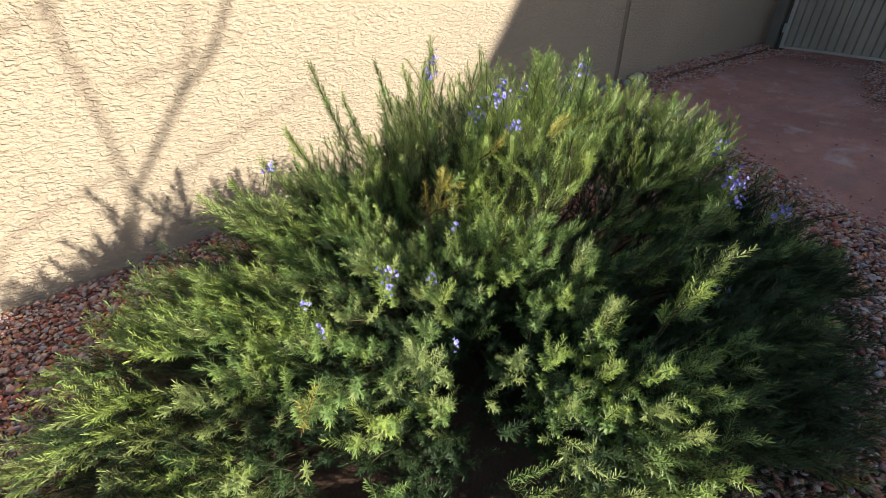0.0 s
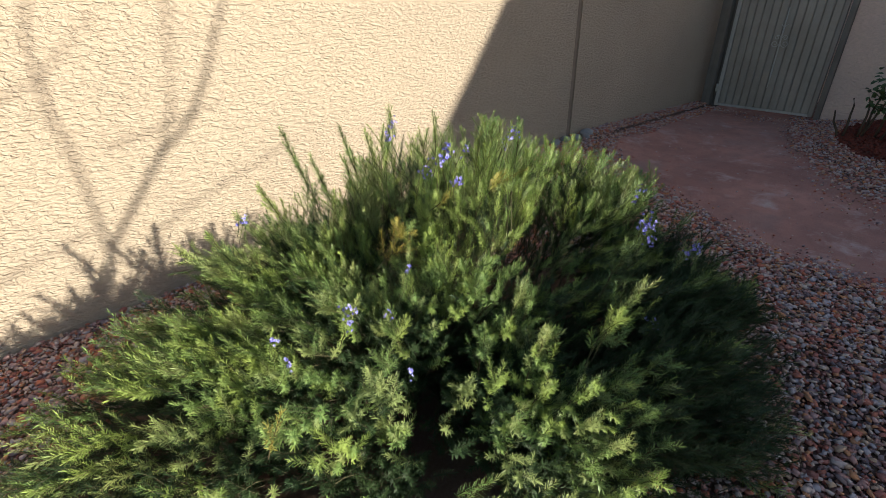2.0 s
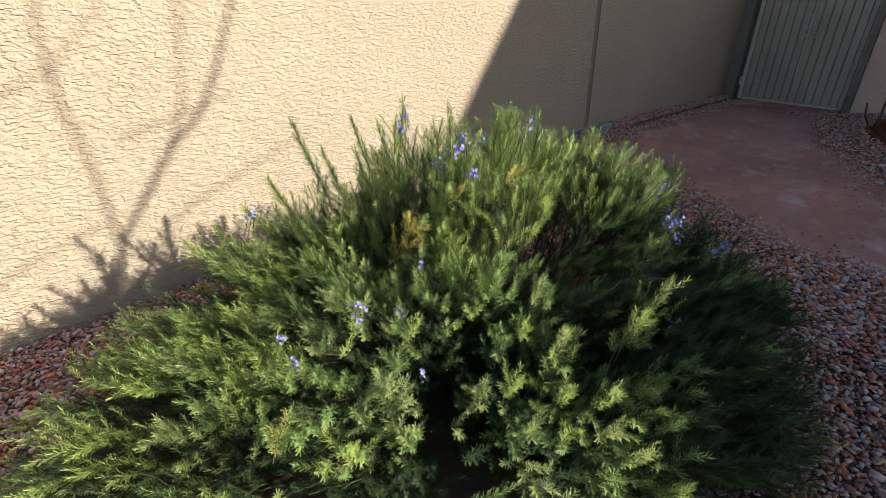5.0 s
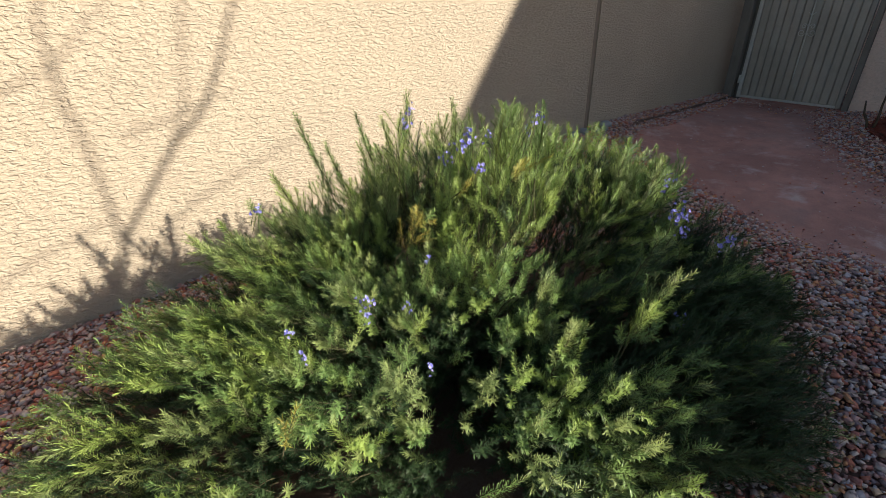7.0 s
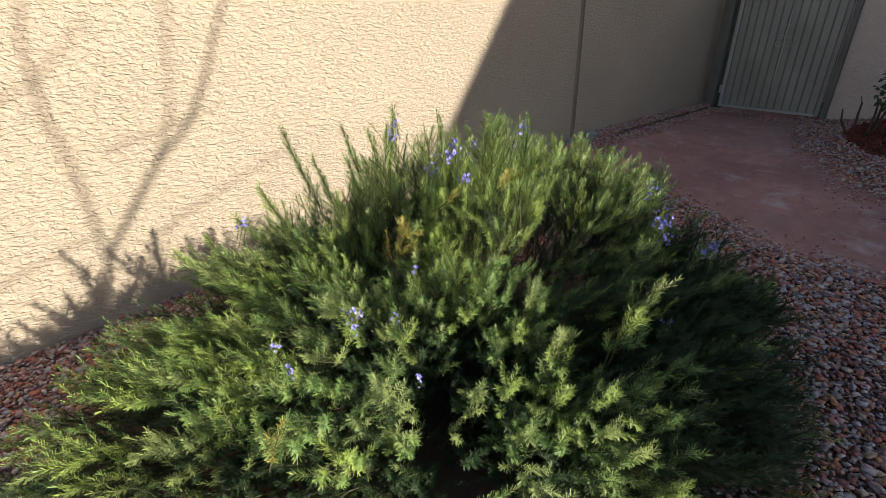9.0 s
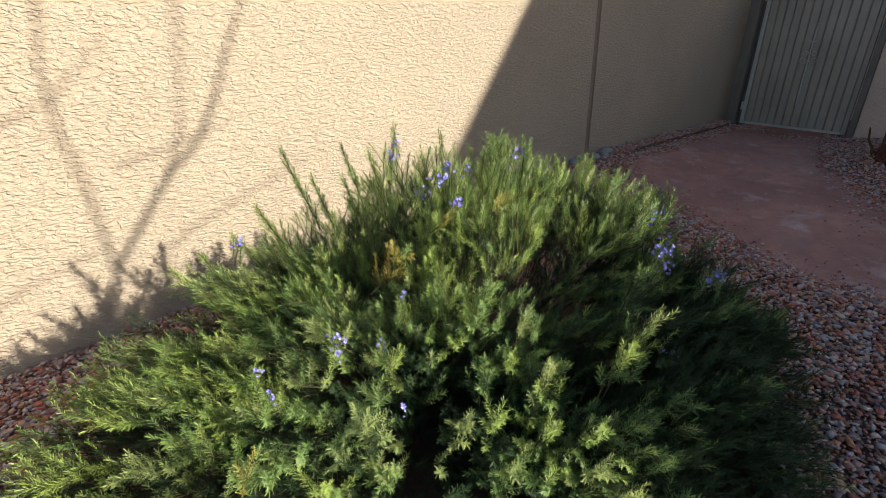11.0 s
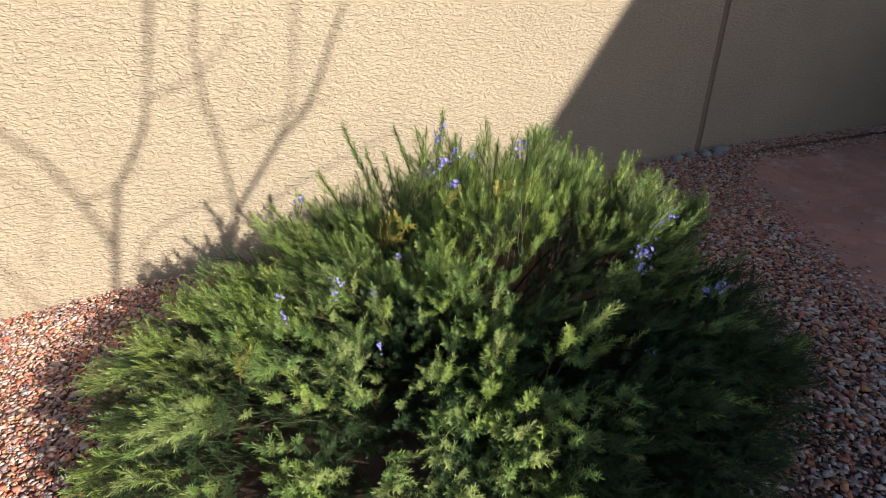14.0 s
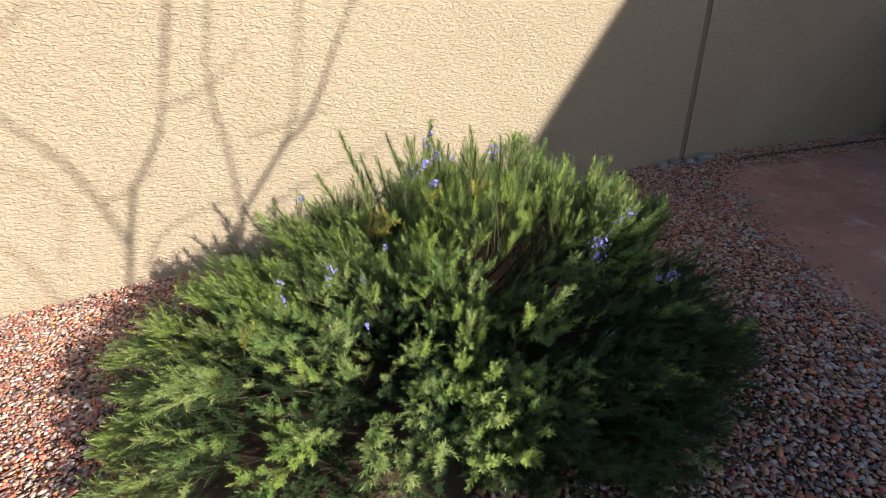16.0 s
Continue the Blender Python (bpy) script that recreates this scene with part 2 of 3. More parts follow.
def path_left(y):
    """The x of the path's edge beside the gravel round the rosemary."""
    y = np.asarray(y, float)
    return 4.36 + 0.05 * np.sin(y * 3.1) + 0.34 * np.clip(y - 1.55, 0, None) ** 1.75 + np.clip(-0.1 - y, 0, None)


def path_right(y):
    y = np.asarray(y, float)
    return 5.75 + 0.1 * np.sin(y * 2.3 + 1) + 0.95 * np.clip(y - 1.2, 0, None) ** 2.0 + np.clip(-0.1 - y, 0, None)


def on_path(x, y):
    return (x > path_left(y) - 0.12) & (x < path_right(y) + 0.12) & (y < 3.74)


def ground_z(x, y):
    """Height of the ground: it falls away gently along the wall, banks up to it past the bush, and the path lies a little hollow."""
    x, y = np.asarray(x, float), np.asarray(y, float)
    z = -0.085 * 0.5 * ((2.45 - x) + np.sqrt((2.45 - x) ** 2 + 0.25)) * smooth(-8, -2, x)
    z = z - 0.6 * (1 - smooth(-8, -2, x)) * 0.9
    z = z + 0.11 * smooth(3.2, 4.8, x) * (1 - 0.55 * smooth(5.6, 7.6, x)) * smooth(3.0, 3.95, y)
    z = z + 0.10 * smooth(6.0, 7.6, x) * (1 - smooth(1.8, 2.6, y)) * smooth(0.0, 1.2, y)
    z = z + 0.03 * smooth(4.0, 6.5, x)
    z = z + 0.012 * np.sin(2.1 * x + 0.6 * y) * np.cos(1.7 * y - 0.4 * x)
    edge = np.minimum(x - path_left(y), path_right(y) - x)
    return z - 0.03 * smooth(-0.12, 0.18, edge) * (y < 3.8)


def spaced(fine_lo, fine_hi, step, far):
    near = np.arange(fine_lo, fine_hi + 1e-6, step)
    grow = step * 1.5 ** np.arange(1, 30)
    out = np.cumsum(grow)
    out = out[out < far]
    return np.concatenate([(fine_lo - out)[::-1], near, fine_hi + out])


def sheet(name, xs, ys, zf, mat, keep=None):
    gx, gy = np.meshgrid(xs, ys)
    verts = np.stack([gx, gy, zf(gx, gy)], -1).reshape(-1, 3)
    i = np.arange(len(verts)).reshape(gx.shape)
    faces = np.stack([i[:-1, :-1], i[:-1, 1:], i[1:, 1:], i[1:, :-1]], -1).reshape(-1, 4)
    if keep is not None:
        c = verts[faces].mean(1)
        faces = faces[keep(c[:, 0], c[:, 1])]
    return new(name, raw_mesh(name, verts, faces, [mat], smooth=True))


ground = tagged(sheet("ground", spaced(-2.5, 9.0, 0.06, 600), spaced(-1.0, 4.3, 0.06, 600), ground_z, SOIL), "reddish bare soil under the gravel beds", "ground", kind="structure")
ground.data.materials.append(far_gravel_mat())
mids = np.array([p.center[:2] for p in ground.data.polygons])
ground.data.polygons.foreach_set("material_index", ((mids[:, 0] < -1.15 + 0.42 * np.clip(3.6 - mids[:, 1], 0, 3)) | (mids[:, 0] > 8.3) | (mids[:, 1] < 0.35) | (mids[:, 1] > 4.0)).astype(np.int32))
path = tagged(sheet("path", np.arange(4.0, 8.6, 0.03), np.arange(-3.0, 3.75, 0.03),
                    lambda x, y: ground_z(x, y) + 0.008 + 0.006 * np.sin(5 * x + 2) * np.sin(4 * y), PATH_EARTH, on_path),
              "packed red earth path with pale worn patches leading to the gate", "path", kind="structure")


# ---- walls ----
def wall_north():
    top, back = 1.95, 4.2
    bm = bmesh.new()
    box(bm, -9.0, 4.0, -1.2, 5.232, back, top)
    ob = tagged(part("wall_north", bm, WALL_PAINT), "tan worm-textured stucco garden wall, partly sunlit", "wall", kind="structure")
    bm = bmesh.new()
    box(bm, 5.300, 4.0, -0.6, 8.55, back, top)
    part("wall_panel", bm, WALL_PAINT, ob)
    bm = bmesh.new()
    box(bm, 5.232, 4.014, -0.6, 5.300, back, top)
    part("control_joint", bm, JOINT, ob, "dark brown recessed control joint")
    bm = bmesh.new()
    box(bm, -9.0, 3.97, top, 8.55, back + 0.03, top + 0.06, 0.01)
    part("wall_cap", bm, WALL_PAINT, ob)
    return ob


wall_north()


def wall_east():
    bm = bmesh.new()
    box(bm, 8.26, -12.0, -0.6, 8.50, 2.488, 1.98)
    ob = tagged(part("wall_east", bm, EAST_PAINT), "rosy tan stucco wall beside the gate, in shade", "wall", kind="structure")
    return ob


wall_east()


# ---- gate ----
def gate():
    ob = tagged(new("gate"), "closed grey-green metal yard gate with ribbed panels", "gate")
    ob.location = (8.23, 0, 0)
    y0, y1, z0, z1 = 2.565, 3.735, 0.07, 1.92
    for name, (a, b, c, d) in {"stile": (y0, z0, y0 + 0.045, z1), "stile.001": (y1 - 0.045, z0, y1, z1), "bottom_rail": (y0 + 0.046, z0, y1 - 0.046, z0 + 0.028),
                               "top_rail": (y0 + 0.046, z1 - 0.04, y1 - 0.046, z1)}.items():
        bm = bmesh.new()
        box(bm, -0.02, a, b, 0.02, c, d, 0.004)
        part(name.split(".")[0], bm, FRAME_PAINT if name == "stile" else RAIL_PAINT, ob)
    # ribbed sheet: each panel is a shallow pan with folded edges
    n = 12
    w = (y1 - y0 - 0.092) / n
    for i in range(n):
        a = y0 + 0.046 + i * w
        bm = bmesh.new()
        prof = [(0.010, a + 0.001), (0.000, a + 0.004), (-0.012, a + 0.012), (-0.012, a + w - 0.012), (0.000, a + w - 0.004), (0.010, a + w - 0.001)]
        lo = [bm.verts.new((x, y, z0 + 0.030)) for x, y in prof]
        hi = [bm.verts.new((x, y, z1 - 0.042)) for x, y in prof]
        for k in range(len(prof)):
            j = (k + 1) % len(prof)
            bm.faces.new((lo[k], lo[j], hi[j], hi[k]))
        bm.faces.new(lo[::-1])
        bm.faces.new(hi)
        bmesh.ops.recalc_face_normals(bm, faces=bm.faces[:])
        part("panel", bm, GATE_PAINT, ob)
    # sheet added to block the daylight that shows through the panel seams
    bm = bmesh.new()
    box(bm, 0.0125, y0 + 0.03, z0 + 0.02, 0.0165, y1 - 0.03, z1 - 0.02)
    part("backing_sheet", bm, GATE_PAINT, ob)
    # wrought scrollwork on the middle rib: a long rod, a collar with points, and curls to both sides
    ym, rod_x = 3.135, -0.026
    bm = bmesh.new()
    tube(bm, [(rod_x, ym, 0.36), (rod_x, ym, 0.56), (rod_x, ym, 1.10), (rod_x, ym, 1.285)], [0.005, 0.009, 0.009, 0.005], 8)
    rod = part("scroll_rod", bm, RAIL_PAINT, ob, "pale wrought rod on the middle rib")
    bm = bmesh.new()
    tube(bm, [(rod_x, ym - 0.035, 1.105), (rod_x, ym - 0.014, 1.085), (rod_x, ym, 1.08), (rod_x, ym + 0.014, 1.085), (rod_x, ym + 0.035, 1.105)], [0.003, 0.008, 0.011, 0.008, 0.003], 8)
    part("collar", bm, RAIL_PAINT, rod)
    for side in (-1, 1):
        for zc, r0, turn in ((0.885, 0.042, 1), (0.955, 0.030, -1)):
            line = []
            for k in range(22):
                a = k / 21 * 3.6 * math.pi / 1.35
                r = r0 * (1 - 0.75 * k / 21)
                line.append((rod_x, ym + side * (r0 + 0.012 - r * math.cos(a)), zc - turn * r * math.sin(a)))
            bm = bmesh.new()
            tube(bm, line, [0.0048] * 21 + [0.007], 6)
            part("scroll", bm, RAIL_PAINT, rod)
    for z in (0.30, 1.60):
        bm = bmesh.new()
        tube(bm, [(-0.024, y1 + 0.012, z - 0.05), (-0.024, y1 + 0.012, z + 0.05)], [0.013, 0.013], 10)
        part("hinge", bm, RAIL_PAINT, ob)
    return ob


gate()


def post(x0, y0, y1, label):
    bm = bmesh.new()
    box(bm, x0, y0, -0.2, 8.29, y1, 1.97, 0.006)
    ob = tagged(part("gate_post", bm, POST_PAINT), label, "post", "gate posts")
    return ob


post(8.17, 3.79, 3.905, "square dark brown steel post between wall and gate")
post(8.205, 2.49, 2.545, "slim dark brown steel gate post against the wall")


def hinge_gap():
    # dark strip added so the gap reads black instead of showing the bright ground beyond
    bm = bmesh.new()
    box(bm, 8.262, 3.70, -0.1, 8.285, 3.788, 1.95, 0.003)
    tagged(part("gate_stop", bm, GAP_DARK), "added dark strip that keeps the hinge gap black", "gate stop", kind="structure")


hinge_gap()


def shade_beyond():
    """An unseen plain wall, added to keep sunlight off the ground behind the gate."""
    bm = bmesh.new()
    box(bm, 9.5, 1.2, -0.4, 9.7, 6.0, 2.5, 0.01)
    tagged(part("wall_beyond", bm, EAST_PAINT), "added plain tan stucco wall that shades the ground behind the gate", "wall", kind="structure")


shade_beyond()


# ---- rosemary ----
ROOT = Vector((1.95, 2.25, -0.05))
# branch clumps: middle x, y, half widths, height over the ground, and share of shade-darkened leaves
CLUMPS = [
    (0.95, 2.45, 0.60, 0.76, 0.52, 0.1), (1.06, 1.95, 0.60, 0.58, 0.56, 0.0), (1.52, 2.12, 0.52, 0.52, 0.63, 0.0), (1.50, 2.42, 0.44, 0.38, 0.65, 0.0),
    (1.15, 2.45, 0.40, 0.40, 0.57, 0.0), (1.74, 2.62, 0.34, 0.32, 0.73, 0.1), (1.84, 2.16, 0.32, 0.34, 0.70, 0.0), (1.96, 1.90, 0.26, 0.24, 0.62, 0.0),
    # low right clumps: a high share paints the shade there into the leaves
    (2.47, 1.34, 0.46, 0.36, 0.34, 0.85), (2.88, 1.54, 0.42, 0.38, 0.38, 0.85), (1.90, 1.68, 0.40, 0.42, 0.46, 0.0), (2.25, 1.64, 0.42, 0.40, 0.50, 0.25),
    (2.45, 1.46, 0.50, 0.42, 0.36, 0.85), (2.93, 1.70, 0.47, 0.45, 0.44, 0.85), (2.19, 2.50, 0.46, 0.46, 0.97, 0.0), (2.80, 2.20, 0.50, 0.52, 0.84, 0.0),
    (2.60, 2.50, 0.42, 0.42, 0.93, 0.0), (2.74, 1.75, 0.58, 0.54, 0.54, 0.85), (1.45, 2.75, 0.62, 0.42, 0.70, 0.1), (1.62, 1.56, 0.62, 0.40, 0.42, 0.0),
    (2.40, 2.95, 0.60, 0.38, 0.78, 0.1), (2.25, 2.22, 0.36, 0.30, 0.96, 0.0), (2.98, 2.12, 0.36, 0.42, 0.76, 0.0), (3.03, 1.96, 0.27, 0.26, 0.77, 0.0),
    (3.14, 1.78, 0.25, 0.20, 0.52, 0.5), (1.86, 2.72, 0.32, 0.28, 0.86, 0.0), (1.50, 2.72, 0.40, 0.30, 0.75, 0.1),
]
# the gap between two main limbs, and dark hollows among the branches
SLIT = (np.array([1.70, 1.90]), np.array([1.42, 1.46]))
HOLLOWS = [(2.26, 1.63, 0.46, 0.10), (2.42, 1.85, 0.48, 0.10), (2.45, 1.60, 0.35, 0.10), (1.05, 2.00, 0.45, 0.11), (1.71, 1.89, 0.46, 0.035), (1.385, 2.33, 0.52, 0.045), (1.43, 2.04, 0.53, 0.04)]
# tall shoots: tip and lean along the wall
TALL = [(2.215, 2.779, 1.083, 0.05), (1.706, 2.853, 1.054, -0.25), (1.95, 2.80, 1.03, -0.25), (2.06, 2.76, 1.0, -0.1), (2.42, 2.72, 1.03, 0.05), (2.30, 2.05, 1.12, 0.0), (2.25, 2.2, 1.06, 0.1),
        (2.62, 2.50, 1.0, 0.15), (2.75, 2.45, 0.97, 0.2), (3.17, 2.43, 0.83, 0.45), (2.95, 1.93, 0.82, 0.45), (3.05, 2.15, 0.83, 0.4), (2.1, 2.3, 1.08, 0.0), (1.85, 2.6, 0.96, -0.3), (1.55, 2.8, 0.86, -0.35), (1.3, 2.75, 0.74, -0.4), (1.80, 2.80, 0.93, -0.2), (1.44, 2.82, 0.76, -0.5)]
# shoots that stand free of the front: tip, and lean along x and y
FREE = [(2.168, 1.469, 0.64, 0.2, -0.3), (2.31, 1.48, 0.68, 0.35, -0.3), (2.26, 1.50, 0.62, 0.4, -0.2), (2.07, 1.33, 0.42, 0.3, -0.7), (2.14, 1.28, 0.40, 0.5, -0.6), (1.96, 1.37, 0.40, 0.1, -0.6), (1.99, 1.607, 0.58, 0.15, -0.2),
        (2.04, 1.62, 0.55, 0.2, -0.2), (2.08, 1.80, 0.64, 0.15, -0.1), (2.12, 1.78, 0.60, 0.2, -0.1), (1.88, 1.755, 0.52, 0.05, -0.2), (1.80, 1.62, 0.50, 0.0, -0.4), (1.92, 1.50, 0.48, 0.1, -0.5), (2.45, 1.62, 0.72, 0.4, -0.2),
        (2.02, 1.18, 0.29, 0.2, -0.7), (1.90, 1.20, 0.30, 0.1, -0.7), (2.10, 1.22, 0.34, 0.4, -0.6), (1.98, 1.28, 0.37, 0.2, -0.7), (2.16, 1.38, 0.46, 0.4, -0.5), (2.02, 1.42, 0.46, 0.2, -0.6), (2.05, 1.95, 0.68, 0.1, -0.2), (1.98, 1.98, 0.66, 0.0, -0.2)]
# flowering spots: place and number of florets
BLOOMS = [(1.62, 1.845, 0.475, 5), (1.515, 2.02, 0.68, 9), (1.50, 2.00, 0.64, 5), (1.306, 2.04, 0.565, 5), (1.30, 2.12, 0.60, 4), (2.59, 1.55, 0.35, 7), (2.526, 1.627, 0.785, 24), (2.50, 1.60, 0.74, 10),
          (2.856, 1.554, 0.60, 12), (2.79, 1.56, 0.60, 6), (1.97, 2.11, 1.04, 14), (1.99, 2.05, 0.98, 10), (2.05, 2.16, 1.05, 8), (2.20, 2.74, 1.02, 9), (2.16, 2.72, 0.97, 10), (2.26, 2.05, 1.09, 12),
          (2.28, 2.10, 1.03, 6), (1.93, 2.14, 1.0, 8), (2.10, 2.12, 1.04, 6), (1.45, 2.74, 0.76, 8), (2.82, 1.83, 0.79, 8), (2.76, 1.80, 0.77, 5), (1.76, 2.03, 0.72, 4), (1.64, 1.98, 0.63, 4)]


def bush_top(x, y):
    h = np.full(np.shape(x), -1.0)
    for cx, cy, rx, ry, top, _ in CLUMPS:
        q = 1 - ((x - cx) / rx) ** 2 - ((y - cy) / ry) ** 2
        h = np.maximum(h, np.where(q > 0, top * np.sqrt(np.clip(q, 0, 1)), -1))
    return h


def unit(v):
    return v / (np.linalg.norm(v) + 1e-9)


def sprig_shape(rng, length, needle, nodes, bend):
    """Corners and triangles of one sprig along +z: crossed pairs of narrow needles that spread from a bent stem and close up at the tip."""
    verts, faces = [], []

    def axis(s):
        return np.array([bend * s * s, 0.25 * bend * math.sin(3 * s), length * s])

    for i in range(nodes):
        s = 0.02 + 0.98 * (i + 0.5) / nodes
        p = axis(s)
        t = unit(axis(s + 0.03) - p)
        size = needle * (0.80 + 0.30 * math.sin(math.pi * min(1, 0.25 + 0.72 * s))) * rng.uniform(0.75, 1.15)
        for half in (0, 1):
            turn = i * 1.72 + half * math.pi + rng.uniform(-0.45, 0.45)
            a = unit(np.cross(t, [math.sin(turn), math.cos(turn), 0.1]))
            spread = math.radians(72 - 46 * s ** 6 + rng.uniform(-12, 12))
            way = t * math.cos(spread) + a * math.sin(spread)
            side = unit(np.cross(way, t))
            up = np.cross(side, way)
            w = 0.00128 * rng.uniform(0.85, 1.2)
            q = p + unit(way + t * 0.2) * size
            k = len(verts)
            verts.extend([p + side * w * 0.85, p - side * w * 0.85, q + side * w * 0.62 + up * w * 0.5, q - side * w * 0.62 + up * w * 0.2])
            faces.extend([(k, k + 1, k + 3), (k, k + 3, k + 2)])
    return np.array(verts), np.array(faces)


def stem_shape(length, bend, r):
    verts, faces = [], []
    for i in range(4):
        s = i / 3
        c = np.array([bend * s * s, 0.25 * bend * math.sin(3 * s), length * s])
        for k in range(3):
            a = k * math.tau / 3
            verts.append(c + r * (1 - 0.7 * s) * np.array([math.cos(a), math.sin(a), 0]))
    for i in range(3):
        for k in range(3):
            a, b = 3 * i + k, 3 * i + (k + 1) % 3
            faces += [(a, b, b + 3), (a, b + 3, a + 3)]
    return np.array(verts), np.array(faces)


def turned(way, roll):
    """A rotation that takes +z to way, rolled about it."""
    return np.array(Vector((0, 0, 1)).rotation_difference(Vector(way)).to_matrix() @ Matrix.Rotation(roll, 3, "Z"))


SPRIGS = (0.045, 0.06, 0.08, 0.10, 0.13, 0.17)      # the six lengths of sprigs


def sprig_kinds(rng):
    kinds = []
    for i in range(18):
        length = SPRIGS[i % 6]
        bend = rng.uniform(-0.2, 0.2) * length
        v, f = sprig_shape(rng, length, rng.uniform(0.0190, 0.0230), int(length / 0.0048) + 2, bend)
        sv, sf = stem_shape(length, bend, 0.0016)
        kinds.append((np.vstack([v, sv]), np.vstack([f, sf + len(v)]), len(f), length))
    return kinds


def rosemary():
    rng = random.Random(7)
    bush = tagged(new("rosemary_bush"), "broad rosemary bush with violet flowers in the gravel beside the wall", "bush")
    bush.location = ROOT
    base = np.array(ROOT)
    kinds = sprig_kinds(rng)
    placed = []          # kind, rotation, place, leaf material
    stems = []           # branch axes: start, end, radius

    def in_slit(p, wide):
        d = SLIT[1] - SLIT[0]
        u = np.clip(np.dot(p[:2] - SLIT[0], d) / np.dot(d, d), 0, 1)
        return np.linalg.norm(p[:2] - SLIT[0] - u * d) < wide * (0.75 + 0.35 * u)

    def in_hollow(p):
        return any((p[0] - x) ** 2 + (p[1] - y) ** 2 + (0.6 * (p[2] - z)) ** 2 < r * r for x, y, z, r in HOLLOWS)

    def add(p, way, size, leaf, free=False):
        """A sprig of size class 0 to 5 that starts at p."""
        tip = p + way * SPRIGS[size]
        if not free and (in_hollow(tip) or in_hollow((p + tip) / 2)):
            return
        if any(in_slit(v, wide) for v, wide in ((tip, 0.062), (p, 0.05), ((p + tip) / 2, 0.052))) and tip[2] > 0.2:
            return
        if tip[2] < ground_z(tip[0], tip[1]) + 0.015:
            return
        placed.append((size + 6 * rng.randrange(3), turned(way, rng.uniform(0, 6.28)), p, leaf))

    def jitter(s):
        return np.array([rng.gauss(0, s), rng.gauss(0, s), rng.gauss(0, s)])

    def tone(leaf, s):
        """Shoots near the tip are bright, those further back have shade put into a darker leaf colour."""
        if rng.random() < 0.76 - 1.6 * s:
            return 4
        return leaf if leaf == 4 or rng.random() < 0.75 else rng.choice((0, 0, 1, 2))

    def spray(tip, way, length, leaf, full=1.0, lift=0.3, free=False):
        """A branch end: a curved axis whose short side shoots stand to both sides of it and up, shorter towards the tip."""
        start = tip - way * length
        up = unit(np.array([0.0, 0.0, 1.0]) - way * way[2] * 0.9 + jitter(0.05))
        side = unit(np.cross(way, up))
        arch = length * rng.uniform(0.02, 0.09)

        def axis(s):
            return start + way * length * s + up * arch * math.sin(math.pi * s)

        if not (in_slit(start, 0.05) or in_slit(tip, 0.05) or in_hollow(axis(0.5)) or in_hollow(start) or in_hollow(tip)):
            stems.append((start, axis(0.5), tip - way * 0.05, 0.0021))
        add(axis(1.0) - way * 0.075, unit(way + up * 0.1 + jitter(0.05)), 3, leaf, free)
        n = max(3, int(length * 0.85 / 0.0245 * full))
        for i in range(n):
            s = 0.15 + 0.80 * (i + rng.random() * 0.7) / n
            turn = (math.pi / 2 if i % 2 else -math.pi / 2) + rng.gauss(0, 0.65)
            lean = math.radians(rng.uniform(28, 52) * (1.1 - 0.45 * s))
            a = side * math.sin(turn) + up * math.cos(turn)
            w = unit(way * math.cos(lean) + a * math.sin(lean) + up * lift + jitter(0.05))
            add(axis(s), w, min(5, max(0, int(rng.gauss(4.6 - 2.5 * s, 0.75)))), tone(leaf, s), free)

    def heading(p, n):
        """How branches grow at a place on the bush: flat and outwards at the skirts, upright on the crown and at the back."""
        flat = np.array([p[0] - base[0], p[1] - base[1], 0.0])
        reach = np.linalg.norm(flat)
        flat = flat / (reach + 0.12)
        up = 1.15 - 0.56 * min(1.5, reach) + 0.8 * smooth(2.05, 2.6, p[1]) * smooth(1.55, 1.95, p[0]) + 0.6 * smooth(0.55, 0.9, p[2])
        sway = np.array(noise.noise_vector(Vector(p) * 2.6 + Vector((4.2, 1.1, 8.0)))) * 0.55
        crown = smooth(0.55, 0.8, p[2]) * smooth(1.65, 2.0, p[0])
        grow = flat * (0.6 + 0.4 * reach) * (1 - 0.5 * crown) + n * 0.25 * (1 - crown) + sway * (1 - 0.55 * crown)
        return unit(grow + np.array([0, 0, max(0.12, up) * 0.72 + 0.45 * crown]) + jitter(0.09))

    for cx, cy, rx, ry, top, shaded in CLUMPS:
        area = 3.0 * rx * ry + 2.2 * (rx + ry) * top
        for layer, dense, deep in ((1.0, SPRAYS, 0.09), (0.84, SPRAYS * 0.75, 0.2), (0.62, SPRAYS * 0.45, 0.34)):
            for _ in range(int(area * dense)):
                a, w = rng.uniform(0, math.tau), rng.uniform(0.02, 1.0)
                e = math.asin(w)
                n = np.array([math.cos(e) * math.cos(a), math.cos(e) * math.sin(a), math.sin(e)])
                x, y = cx + n[0] * rx * layer, cy + n[1] * ry * layer
                # tufts stand out and hollows fall back
                tuft = noise.noise(Vector((x, y, n[2] * top)) * 6.0 + Vector((3.1, 0.4, 7.7)))
                d = layer * (rng.uniform(0.95, 1.05) + max(-0.08, min(0.06, 0.25 * tuft)))
                if layer == 1.0 and tuft < -0.22 and rng.random() < 0.75:
                    continue
                x, y = cx + n[0] * rx * d, cy + n[1] * ry * d
                g = float(ground_z(x, y))
                tip = np.array([x, y, g + 0.03 + n[2] * top * d])
                if bush_top(x, y) > tip[2] - g + deep:
                    continue
                way = heading(tip, unit(np.array([n[0] / rx, n[1] / ry, n[2] / top])))
                # neighbouring branches share a tone
                hue = noise.noise(Vector(tip) * 3.4 + Vector((9.0, 2.0, 5.0))) + rng.gauss(0, 0.16)
